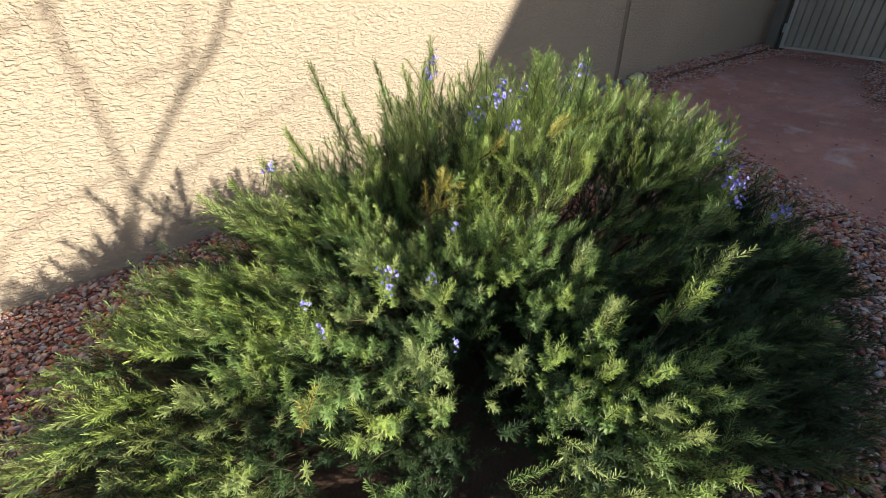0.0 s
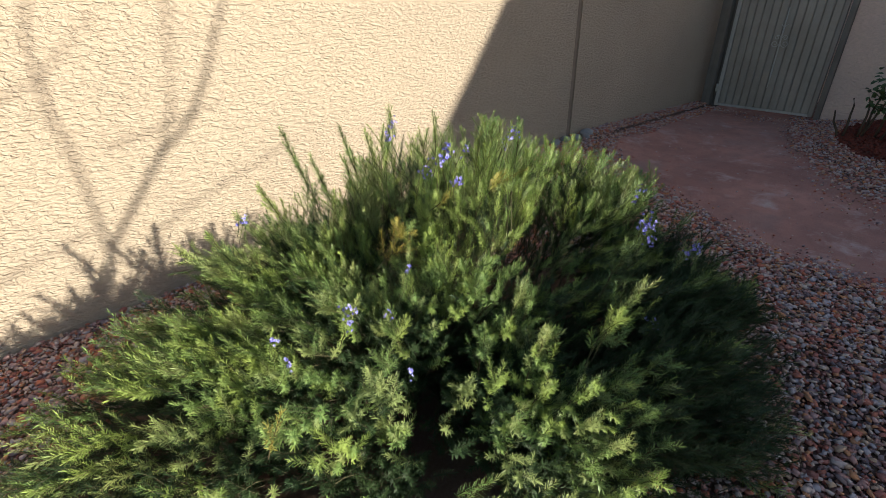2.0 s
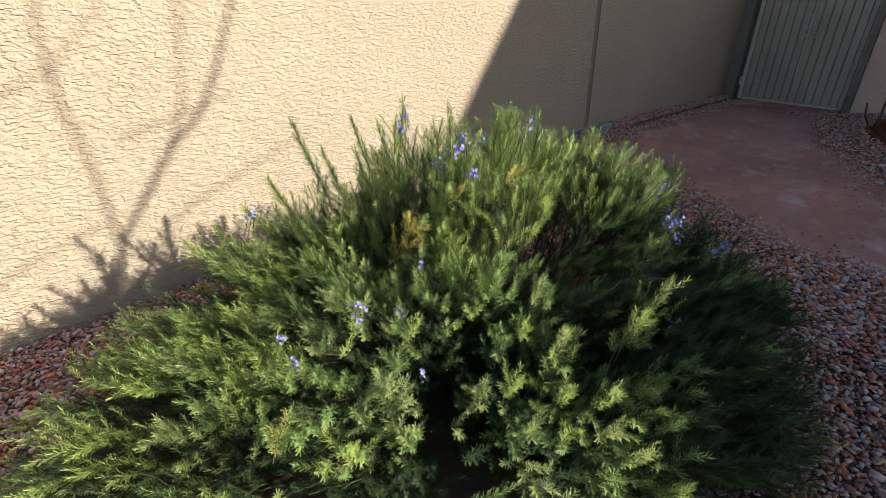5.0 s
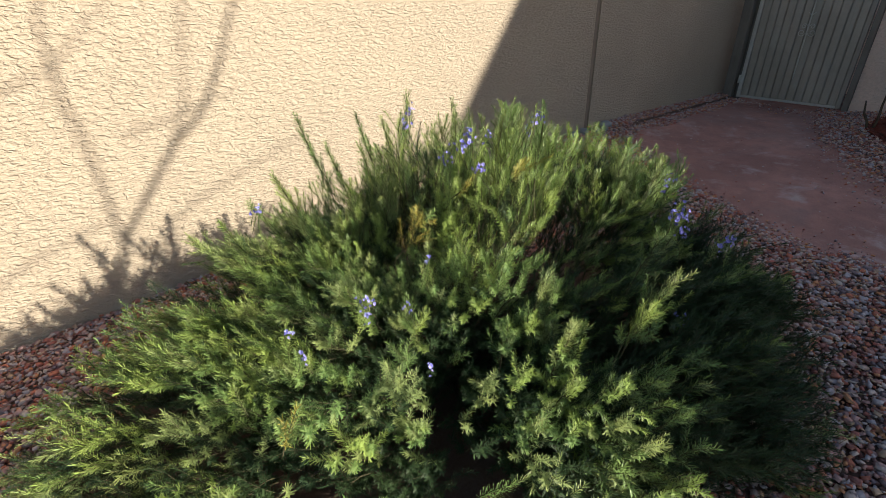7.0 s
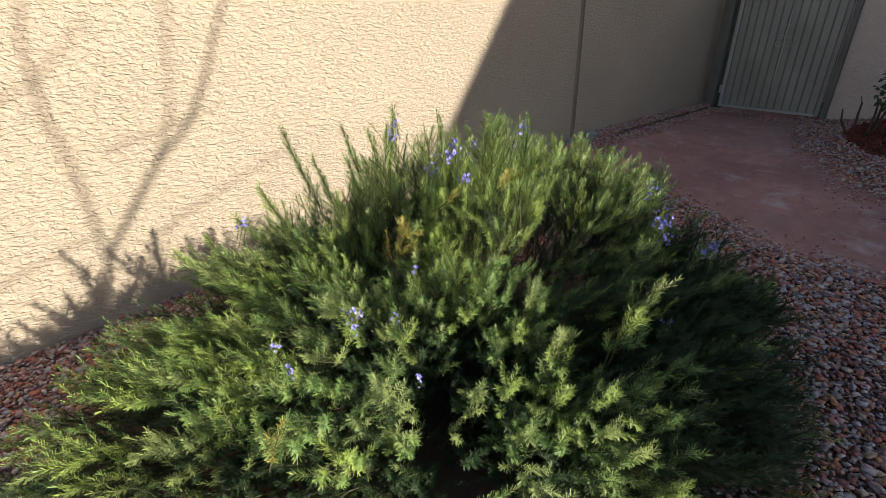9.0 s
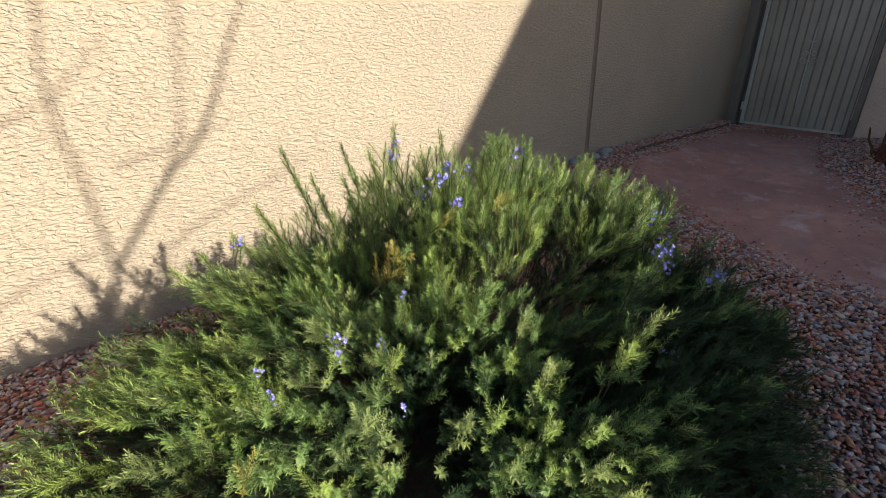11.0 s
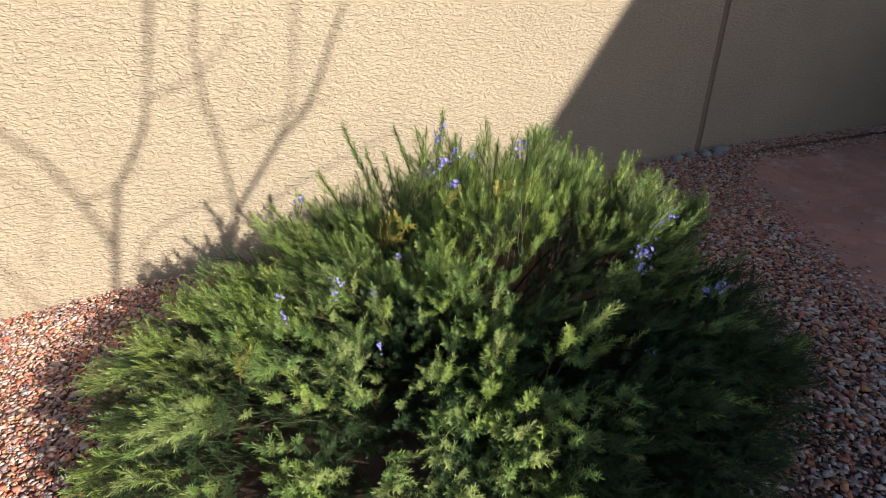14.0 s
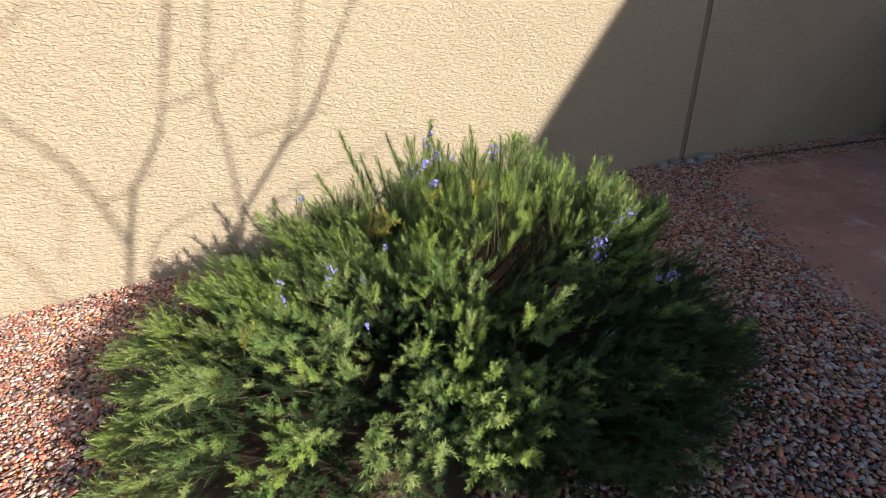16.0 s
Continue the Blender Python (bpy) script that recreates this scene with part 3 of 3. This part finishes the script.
                # inner layers always take the leaf darkened to stand for shade
                leaf = 4 if layer < 1.0 or rng.random() < shaded else 3 if rng.random() < 0.002 else 1 if hue > 0.17 else 2 if hue < -0.16 else 0
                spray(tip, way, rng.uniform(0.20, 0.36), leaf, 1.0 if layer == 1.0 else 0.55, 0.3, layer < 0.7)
    for x, y, z, lean in TALL:
        way = unit(np.array([lean, rng.uniform(-0.08, 0.08), 1.0]))
        tip = np.array([x, y, z])
        leaf = rng.choice((0, 1, 2))
        bow = unit(jitter(1.0)) * 0.008
        for i in range(9):
            for _ in range(2 if i < 6 else 1):
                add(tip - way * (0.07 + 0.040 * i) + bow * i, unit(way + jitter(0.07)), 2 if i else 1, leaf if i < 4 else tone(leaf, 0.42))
        stems.append((tip - way * 0.45 + bow * 8, tip - way * 0.25 + bow * 4, tip - way * 0.06, 0.0024))
        spray(tip - way * rng.uniform(0.14, 0.2), unit(way + jitter(0.1)), 0.30, leaf, 0.75, 0.05)
    for x, y, z, lx, ly in FREE:
        way = unit(np.array([lx, ly, 1.0]))
        tip = np.array([x, y, z])
        leaf = rng.choice((0, 1, 2))
        add(tip - way * 0.13, way, 4, leaf, True)
        spray(tip - way * 0.02, way, 0.24, leaf, 0.8, 0.1, True)
    for x, y, z, count in BLOOMS:
        for i in range(3):
            way = unit(np.array([0.1, -0.15, 1.0]) + jitter(0.22))
            add(np.array([x, y, z + 0.015 - 0.02 * i]) - way * 0.10, way, 3, rng.choice((0, 1, 2)), True)
    # a few yellowing shoots
    for x, y, z in ((1.80, 2.10, 0.80), (1.75, 2.06, 0.78), (1.70, 1.86, 0.47), (1.66, 1.84, 0.49), (1.18, 1.80, 0.57), (2.02, 2.12, 0.86), (2.22, 2.05, 0.90)):
        spray(np.array([x, y, z]), unit(np.array([0.3, -0.4, 0.5]) + jitter(0.3)), 0.11, 3, 0.7)
    near = sorted(range(len(placed)), key=lambda i: np.hypot(placed[i][2][0] - 1.55, placed[i][2][1] - 1.55))
    single = set(near[:280])
    shared = {}
    for i in sorted(single):
        kind, rot, p, leaf = placed[i]
        if (kind, leaf) not in shared:
            v, f, n_leaf, _ = kinds[kind]
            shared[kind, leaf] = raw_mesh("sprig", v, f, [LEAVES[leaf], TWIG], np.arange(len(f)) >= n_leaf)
        ob = new("sprig", shared[kind, leaf])
        ob.parent = bush
        ob.matrix_local = Matrix.LocRotScale(Vector(p - base), Matrix(rot.tolist()).to_quaternion(), None)
    vs, fs, ms, at = [], [], [], 0
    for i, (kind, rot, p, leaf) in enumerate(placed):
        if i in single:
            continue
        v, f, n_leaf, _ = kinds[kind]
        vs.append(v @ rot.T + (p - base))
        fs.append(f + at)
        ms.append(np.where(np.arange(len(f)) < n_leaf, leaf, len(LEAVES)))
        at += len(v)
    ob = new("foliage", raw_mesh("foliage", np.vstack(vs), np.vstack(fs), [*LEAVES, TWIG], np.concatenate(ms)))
    ob.parent = bush
    tagged(ob, kind="stuff")
    # branch ends
    bm = bmesh.new()
    for a, m, b, r in stems:
        tube(bm, [a - base, m - base, b - base], [r, r * 0.8, r * 0.4], 3)
    tagged(part("twig_mass", bm, TWIG, bush), kind="stuff")
    # woody limbs from the root into each clump
    for cx, cy, rx, ry, top, _ in CLUMPS:
        for _ in range(4):
            end = Vector((cx + rng.uniform(-0.5, 0.5) * rx, cy + rng.uniform(-0.5, 0.5) * ry, top * rng.uniform(0.25, 0.45))) - ROOT
            mid = end * 0.5 + Vector((rng.uniform(-0.06, 0.06), rng.uniform(-0.06, 0.06), -0.04))
            if in_slit(np.array(end + ROOT), 0.14) or in_slit(np.array(mid + ROOT), 0.10):
                continue
            bm = bmesh.new()
            tube(bm, [(0, 0, -0.05), mid * 0.5, mid, end * 0.8, end], [0.018, 0.012, 0.008, 0.005, 0.003], 6)
            part("limb", bm, WOOD, bush, smooth=True)
    shapes = floret_shapes(rng)
    for x, y, z, count in BLOOMS:
        bloom(np.array([x, y, z - 0.02]) - base, int(count * 1.55), bush, rng, shapes)
    return bush


def floret_shapes(rng):
    """Two-lipped florets that face +z: five spreading petals on a short throat."""
    kinds = []
    for _ in range(6):
        verts, faces = [], []
        for k in range(5):
            t = k * math.tau / 5 + rng.uniform(-0.25, 0.25)
            w, side, out = np.array([math.cos(t), math.sin(t), 0]), np.array([-math.sin(t), math.cos(t), 0]), np.array([0, 0, 1.0])
            long = rng.uniform(1.25, 1.6) if k == 0 else rng.uniform(0.85, 1.1)
            i = len(verts)
            verts.extend([w * 0.05, w * long * 0.6 + side * 0.42 + out * 0.35, w * long + out * 0.1, w * long * 0.6 - side * 0.42 + out * 0.35, -out * 0.9])
            faces.extend([(i, i + 1, i + 2), (i, i + 2, i + 3), (i + 4, i + 1, i), (i + 4, i, i + 3)])
        kinds.append(raw_mesh("flower", np.array(verts), np.array(faces), [PETAL]))
    return kinds


def bloom(p, count, parent, rng, shapes):
    """A flowering spot: single florets round a shoot."""
    wide = 0.0034 * math.sqrt(count)
    for _ in range(count):
        c = p + np.array([rng.gauss(0, wide), rng.gauss(0, wide), rng.gauss(0, 0.013)])
        out = unit(c - p + np.array([rng.gauss(0, 0.01), rng.gauss(0, 0.01) - 0.012, 0.008]))
        ob = new("flower", rng.choice(shapes))
        ob.parent = parent
        size = rng.uniform(0.0045, 0.0078)
        ob.matrix_local = Matrix.LocRotScale(Vector(c), Matrix(turned(out, rng.uniform(0, 6.28)).tolist()).to_quaternion(), (size, size, size))


SPRAYS = 58
rosemary()


# ---- what stands behind the camera and casts the shade ----
def sunward(x, z, y):
    """The place at depth y whose shadow falls on the garden wall at x, z."""
    k = (4.0 - y) / SUN_WAY.y
    return Vector((x, 4.0, z)) - SUN_WAY * k


def house():
    ob = tagged(new("house"), "tan stucco house with clay roof that shades the yard", "house")
    y = -3.2
    line = [sunward(x, z, y) for x, z in ((-0.66, -2.05), (-0.30, -1.55), (-0.10, -1.27), (0.02, -1.09), (0.12, -0.92), (0.27, -0.84), (0.50, -0.69), (0.75, -0.58), (1.25, -0.60), (1.85, -0.2), (3.29, 0.03), (4.56, 1.95))]
    ob.location = (line[0].x, y, 0)
    o = Vector(ob.location)
    bm = bmesh.new()
    line.append(Vector((30.0, y, line[-1].z + 0.5)))
    back_by = Vector((2.2, -6.0, 0))

    def prism(bm, ring):
        front = [bm.verts.new(v - o) for v in ring]
        back = [bm.verts.new(v - o + back_by) for v in ring]
        bm.faces.new(front)
        bm.faces.new(back[::-1])
        for i in range(4):
            k = (i + 1) % 4
            bm.faces.new((front[k], front[i], back[i], back[k]))

    thick = Vector((0, 0, -0.09))
    for p, q in zip(line, line[1:]):
        prism(bm, (Vector((p.x, y, -0.6)), Vector((q.x, y, -0.6)), q + thick, p + thick))
    bmesh.ops.recalc_face_normals(bm, faces=bm.faces[:])
    part("wall", bm, HOUSE_PAINT, ob)
    for p, q in zip(line, line[1:]):
        bm = bmesh.new()
        prism(bm, (p + thick, q + thick, q, p))
        bmesh.ops.recalc_face_normals(bm, faces=bm.faces[:])
        part("roof", bm, ROOF_TILE, ob)
    return ob


house()


def bare_tree():
    """A leafless tree beside the house, whose limbs throw the forked shadows."""
    rng = random.Random(3)
    ob = tagged(new("bare_tree"), "leafless tree with forked grey-brown limbs", "tree")
    foot = sunward(0.45, -2.0, -1.0)
    foot.z = float(ground_z(foot.x, foot.y))
    ob.location = foot
    bm = bmesh.new()
    fork = sunward(0.42, -0.75, -1.0)
    tube(bm, [(0, 0, -0.1), (fork - foot) * 0.5 + Vector((0.03, 0.02, 0)), fork - foot], [0.075, 0.065, 0.055], 9)
    trunk = part("trunk", bm, TREE_BARK, ob, smooth=True)
    limbs = [
        (0.034, -1.8, (0.42, -0.75), (0.05, -0.20), (0.16, 0.14), (0.31, 0.57), (0.45, 0.74), (0.59, 0.94), (0.75, 1.41), (0.88, 1.8), (1.0, 2.3)),
        (0.024, -2.1, (0.15, 0.15), (0.08, 0.48), (-0.02, 0.78), (-0.17, 0.99), (-0.3, 1.17), (-0.6, 1.5)),
        (0.015, -2.0, (0.08, 0.48), (0.31, 0.57), (0.5, 0.70)),
        (0.036, -1.9, (0.42, -0.75), (0.78, -0.1), (0.93, 0.15), (1.0, 0.28), (1.39, 0.75), (1.58, 0.90), (1.72, 1.11), (1.89, 1.45), (2.05, 1.72), (2.3, 2.2)),
        (0.020, -1.6, (0.98, 0.27), (0.99, 0.44), (0.99, 0.82), (0.97, 1.06), (1.0, 1.39), (1.1, 1.73), (1.1, 2.2)),
        (0.018, -2.2, (1.36, 0.72), (1.51, 0.97), (1.60, 1.36), (1.68, 1.75), (1.75, 2.2)),
        (0.015, -1.7, (0.22, -0.05), (0.33, 0.13), (0.45, 0.235), (0.63, 0.31), (0.98, 0.415)),
        (0.015, -2.5, (0.05, -0.5), (-0.43, -0.21), (-0.50, 0.10), (-0.59, 0.29), (-0.75, 0.5)),
        (0.015, -2.3, (1.25, 0.30), (1.42, 0.40), (1.77, 0.53), (2.21, 0.69)),
        (0.016, -2.4, (-0.5, 1.1), (-0.13, 1.56), (0.11, 1.76), (0.3, 2.1)),
        (0.014, -2.4, (0.66, 1.10), (0.97, 1.2), (1.3, 1.5)),
        (0.013, -1.5, (1.16, 0.84), (1.46, 0.91), (1.8, 1.0)),
        (0.012, -2.6, (-0.3, 0.1), (-0.1, 0.5), (-0.25, 0.75), (-0.55, 0.9)),
    ]
    for r, y, *pts in limbs:
        bm = bmesh.new()
        n = len(pts)
        line = [sunward(x, z, y + 0.9 + 0.1 * math.sin(1.3 * i + r * 90)) - foot for i, (x, z) in enumerate(pts)]
        tube(bm, line, [0.58 * r * (1 - 0.5 * i / (n - 1)) for i in range(n)], 7)
        part("limb", bm, TREE_BARK, ob, smooth=True)
    return ob


bare_tree()


# ---- stones ----
def stone_shapes(rng, count):
    """Angular gravel stones: lopsided chips of six uneven sides."""
    v0 = np.array([[x, y, z] for x in (-1, 1) for y in (-1, 1) for z in (-1, 1)], float)
    f0 = np.array([(0, 1, 3), (0, 3, 2), (4, 6, 7), (4, 7, 5), (0, 4, 5), (0, 5, 1), (2, 3, 7), (2, 7, 6), (0, 2, 6), (0, 6, 4), (1, 5, 7), (1, 7, 3)])
    shapes = []
    for _ in range(count):
        v = v0 * np.array([[rng.uniform(0.3, 1.2), rng.uniform(0.3, 1.2), rng.uniform(0.3, 1.2)] for _ in v0])
        shapes.append(v * np.array([rng.uniform(0.85, 1.25), rng.uniform(0.65, 0.95), rng.uniform(0.32, 0.6)]))
    return shapes, f0


def bush_cover(x, y):
    """True well under the bush, where no stone shows."""
    return bush_top(x, y) > 0.30


def stone_spots(rng, x0, x1, y0, y1, cell, keep, cover=0.93):
    gx, gy = np.meshgrid(np.arange(x0, x1, cell), np.arange(y0, y1, cell))
    gx, gy = gx.ravel(), gy.ravel()
    gx = gx + rng.uniform(-0.5, 0.5, gx.shape) * cell
    gy = gy + rng.uniform(-0.5, 0.5, gy.shape) * cell
    thin = (gx < -1.15 + 0.42 * np.clip(3.6 - gy, 0, 3)) | (gy < 0.35) | ((gy > 3.3) & (gx > 1.5) & (gx < 3.0))
    ok = keep(gx, gy) & (rng.random(gx.shape) < np.where(thin, 0.3, cover)) & ~bush_cover(gx, gy)
    return gx[ok], gy[ok]


def gravel_bed(label, x0, x1, y0, y1, keep, near, seed, fine=True):
    """Loose stones in two overlapping layers; those about the point near are single parts, the rest one heap."""
    r, rng = random.Random(seed), np.random.default_rng(seed)
    shapes, f0 = stone_shapes(r, 40)
    bed = tagged(new("gravel_bed"), label, "gravel")
    bed.location = ((x0 + x1) / 2, (y0 + y1) / 2, 0)
    o = np.array(bed.location)
    spots = []
    for cell, lift in ((0.0215, 0.001), (0.0222, 0.010)) if fine else ((0.024, 0.0), (0.024, 0.010)):
        x, y = stone_spots(rng, x0, x1, y0, y1, cell, keep, 0.93 if lift < 0.01 else 0.9)
        for a, b in zip(x, y):
            spots.append((a, b, lift + r.uniform(0, 0.012), (0.71 if fine else 0.72) * min(0.026, max(0.0055, r.lognormvariate(-4.38, 0.42)))))
    order = sorted(range(len(spots)), key=lambda i: np.hypot(spots[i][0] - near[0], spots[i][1] - near[1]))
    single = set(order[:290])
    zs = ground_z(np.array([s[0] for s in spots]), np.array([s[1] for s in spots]))
    vs, fs = [], []
    singles = [None] * len(shapes)
    k = 0
    for i, (x, y, lift, size) in enumerate(spots):
        q = Euler((r.gauss(0, 0.27), r.gauss(0, 0.27), r.uniform(0, 6.28))).to_matrix()
        s = r.randrange(len(shapes))
        p = np.array([x, y, zs[i] + lift]) - o
        if i in single:
            if singles[s] is None:
                singles[s] = raw_mesh("stone", shapes[s], f0, [STONE_SINGLE])
            ob = new("stone", singles[s])
            ob.parent = bed
            ob.matrix_local = Matrix.LocRotScale(Vector(p), q.to_quaternion(), (size, size, size))
        else:
            vs.append(shapes[s] @ np.array(q).T * size + p)
            fs.append(f0 + 8 * k)
            k += 1
    ob = new("loose_gravel", raw_mesh("loose_gravel", np.vstack(vs), np.vstack(fs), [STONE]))
    ob.parent = bed
    tagged(ob, kind="stuff")
    return bed


def ragged(x, y, s=0.05):
    return s * np.sin(7 * x + 3 * y) + s * 0.7 * np.sin(17 * y - 5 * x)


gravel_bed("loose reddish and grey gravel round the rosemary and along the wall", -1.7, 8.2, 0.0, 3.985,
           lambda x, y: ~((x > path_left(y) + 0.02 + ragged(x, y)) & (x < path_right(y) + 0.3) & (y < 3.60 + ragged(x, y, 0.03))) & ((x < path_left(y) + 0.3) | (y > 3.3)), (2.9, 0.95), 11)
gravel_bed("loose reddish gravel heaped between path and wall", 5.4, 8.3, 0.2, 2.75,
           lambda x, y: (x > path_right(y) - 0.03 + ragged(x, y, 0.06)) & (((x - 7.60) / 0.93) ** 2 + ((y - 1.50) / 0.60) ** 2 > 1), (5.9, 1.7), 12, fine=False)


# strays that lie on the path
def strays():
    r = random.Random(5)
    shapes, f0 = stone_shapes(r, 8)
    vs, fs, k = [], [], 0
    while k < 2200:
        y = r.uniform(0.2, 3.58)
        lo, hi = float(path_left(y)), min(8.15, float(path_right(y)))
        if k < 1900:
            u = abs(r.gauss(0, 0.13))
            x = lo - 0.05 + u if r.random() < 0.5 else hi + 0.05 - 1.5 * u
            y += 0.0 if y < 3.2 else 0.1 * r.random()
        else:
            x = r.uniform(lo, hi)
        size = r.uniform(0.003, 0.012) * (1.0 if k < 1900 else 0.7)
        vs.append(shapes[k % 8] * size + np.array([x, y, float(ground_z(x, y)) + 0.012 + size * 0.3]))
        fs.append(f0 + 8 * k)
        k += 1
    tagged(new("stray_stones", raw_mesh("stray_stones", np.vstack(vs), np.vstack(fs), [STONE])), "small stray stones scattered on the path", "gravel", kind="stuff")


strays()


def river_rocks():
    n = Nodes("grey_river_rock", 0.6, 0, 0.4)
    n.color(n.mix(n.grey(n.noise(12, 5), 0.35, 0.7), (0.17, 0.175, 0.18), (0.30, 0.30, 0.295)))
    n.bump(n.noise(60, 4), 0.25, 0.004)
    r = random.Random(9)
    for x, y, sx, sy, sz, rz in ((4.93, 3.90, 0.085, 0.06, 0.05, 20), (5.09, 3.90, 0.08, 0.065, 0.055, 70), (5.24, 3.87, 0.065, 0.075, 0.05, -20), (5.36, 3.83, 0.09, 0.05, 0.04, 35), (5.46, 3.90, 0.13, 0.075, 0.06, 8)):
        bm = bmesh.new()
        bmesh.ops.create_icosphere(bm, subdivisions=3, radius=1.0)
        for v in bm.verts:
            v.co *= 1 + 0.12 * noise.noise(v.co * 1.3 + Vector((x * 9, y, 0)))
            v.co.x, v.co.y, v.co.z = v.co.x * sx * 0.82, v.co.y * sy * 0.82, v.co.z * sz * 0.82
        ob = part("river_rock", bm, n.mat, smooth=True)
        ob.matrix_world = pose(x, y, float(ground_z(x, y)) + sz * 0.38, r.uniform(-8, 8), r.uniform(-8, 8), rz)
        tagged(ob, "smooth grey river rock at the foot of the wall", "rock", "river rocks by the wall")


river_rocks()


# ---- shrub by the gate ----
def broad_leaf():
    n = Nodes("dark_green_leaf", 0.4, 0, 0.5)
    n.color(n.mix(n.island(), (0.025, 0.055, 0.015), (0.06, 0.11, 0.03)))
    return n.mat


def rose_shrub():
    r = random.Random(21)
    ob = tagged(new("rose_shrub"), "pruned shrub with bare dark canes and few leaves", "shrub")
    g = float(ground_z(7.3, 1.91))
    ob.location = (7.3, 1.91, g)
    leaf = broad_leaf()
    canes = [((0.0, 0.16), (0.0, 0.27), 0.25), ((0.0, 0.13), (0.0, 0.14), 0.38), ((-0.02, 0.0), (0.0, 0.01), 0.40), ((0.02, -0.02), (0.05, -0.12), 0.50), ((0.05, -0.10), (0.03, -0.20), 0.55), ((0.0, -0.16), (0.02, -0.30), 0.52), ((0.03, 0.0), (0.05, -0.05), 0.52)]
    for (x0, y0), (x1, y1), h in canes:
        bm = bmesh.new()
        pts = [Vector((x0 + (x1 - x0) * s + r.uniform(-0.02, 0.02), y0 + (y1 - y0) * s + r.uniform(-0.02, 0.02), -0.03 + (h + 0.03) * s)) for s in (0, 0.3, 0.6, 0.85, 1.0)]
        tube(bm, pts, [0.013, 0.012, 0.010, 0.008, 0.006], 7)
        part("cane", bm, STEM, ob, smooth=True)
        if h > 0.45:
            bm = bmesh.new()
            for _ in range(64):
                s = r.uniform(0.62, 1.1)
                c = pts[0].lerp(pts[-1], s) + Vector((r.gauss(0, 0.06), r.gauss(0, 0.07), r.gauss(0, 0.05)))
                m = Matrix.Translation(c) @ Euler((r.uniform(-1, 1), r.uniform(-1, 1), r.uniform(0, 6.28))).to_matrix().to_4x4()
                L, W = r.uniform(0.04, 0.07), r.uniform(0.016, 0.026)
                vs = [bm.verts.new(m @ Vector(p)) for p in ((0, 0, 0), (L * 0.35, W, 0.006), (L * 0.75, W * 0.7, 0.002), (L, 0, -0.008), (L * 0.75, -W * 0.7, 0.002), (L * 0.35, -W, 0.006), (L * 0.5, 0, -0.004))]
                for i in range(6):
                    bm.faces.new((vs[i], vs[(i + 1) % 6], vs[6]))
            tagged(part("leafage", bm, leaf, ob), kind="stuff")
    return ob


rose_shrub()


def mulch():
    r = random.Random(31)
    vs, fs, k = [], [], 0
    cube = np.array([[x, y, z] for x in (-1, 1) for y in (-1, 1) for z in (-1, 1)], float)
    quads = np.array([(0, 1, 3, 2), (4, 6, 7, 5), (0, 4, 5, 1), (2, 3, 7, 6), (0, 2, 6, 4), (1, 5, 7, 3)])
    for _ in range(4200):
        a, d = r.uniform(0, 6.28), math.sqrt(r.random())
        x, y = 7.60 + 0.95 * d * math.cos(a), 1.50 + 0.62 * d * math.sin(a)
        if x > 8.28:
            continue
        q = np.array(Euler((r.gauss(0, 0.35), r.gauss(0, 0.35), r.uniform(0, 6.28))).to_matrix())
        v = cube * np.array([r.uniform(0.012, 0.035), r.uniform(0.005, 0.012), r.uniform(0.003, 0.006)])
        v[4:, 1:] *= r.uniform(0.4, 1.0)
        vs.append(v @ q.T + np.array([x, y, float(ground_z(x, y)) + r.uniform(0.002, 0.02)]))
        fs.append(quads + 8 * k)
        k += 1
    tagged(new("bark_mulch", raw_mesh("bark_mulch", np.vstack(vs), np.vstack(fs), [MULCH])), "dark red bark mulch under the pruned shrub", "mulch", kind="stuff")


mulch()


def litter():
    """Dry stalks and fallen needles on the gravel beside the bush."""
    r = random.Random(41)
    bm = bmesh.new()
    for _ in range(170):
        if r.random() < 0.75:
            x, y = r.uniform(2.3, 4.2), r.uniform(0.7, 2.6)
        else:
            x, y = r.uniform(-0.3, 0.9), r.uniform(1.6, 3.9)
        if bush_cover(x, y):
            continue
        L, a = r.uniform(0.03, 0.13), r.uniform(0, 6.28)
        z = float(ground_z(x, y)) + 0.033
        d = Vector((math.cos(a), math.sin(a), r.uniform(-0.12, 0.12))) * L
        p = Vector((x, y, z))
        tube(bm, [p, p + d * 0.5 + Vector((0, 0, r.uniform(0, 0.008))), p + d], [0.0013, 0.0012, 0.0007], 4)
    n = Nodes("dry_straw", 0.8)
    n.color(n.mix(n.island(), (0.20, 0.13, 0.07), (0.44, 0.34, 0.22)))
    tagged(part("plant_litter", bm, n.mat), "dry stalks and twigs lying on the gravel", "litter", kind="stuff")


litter()
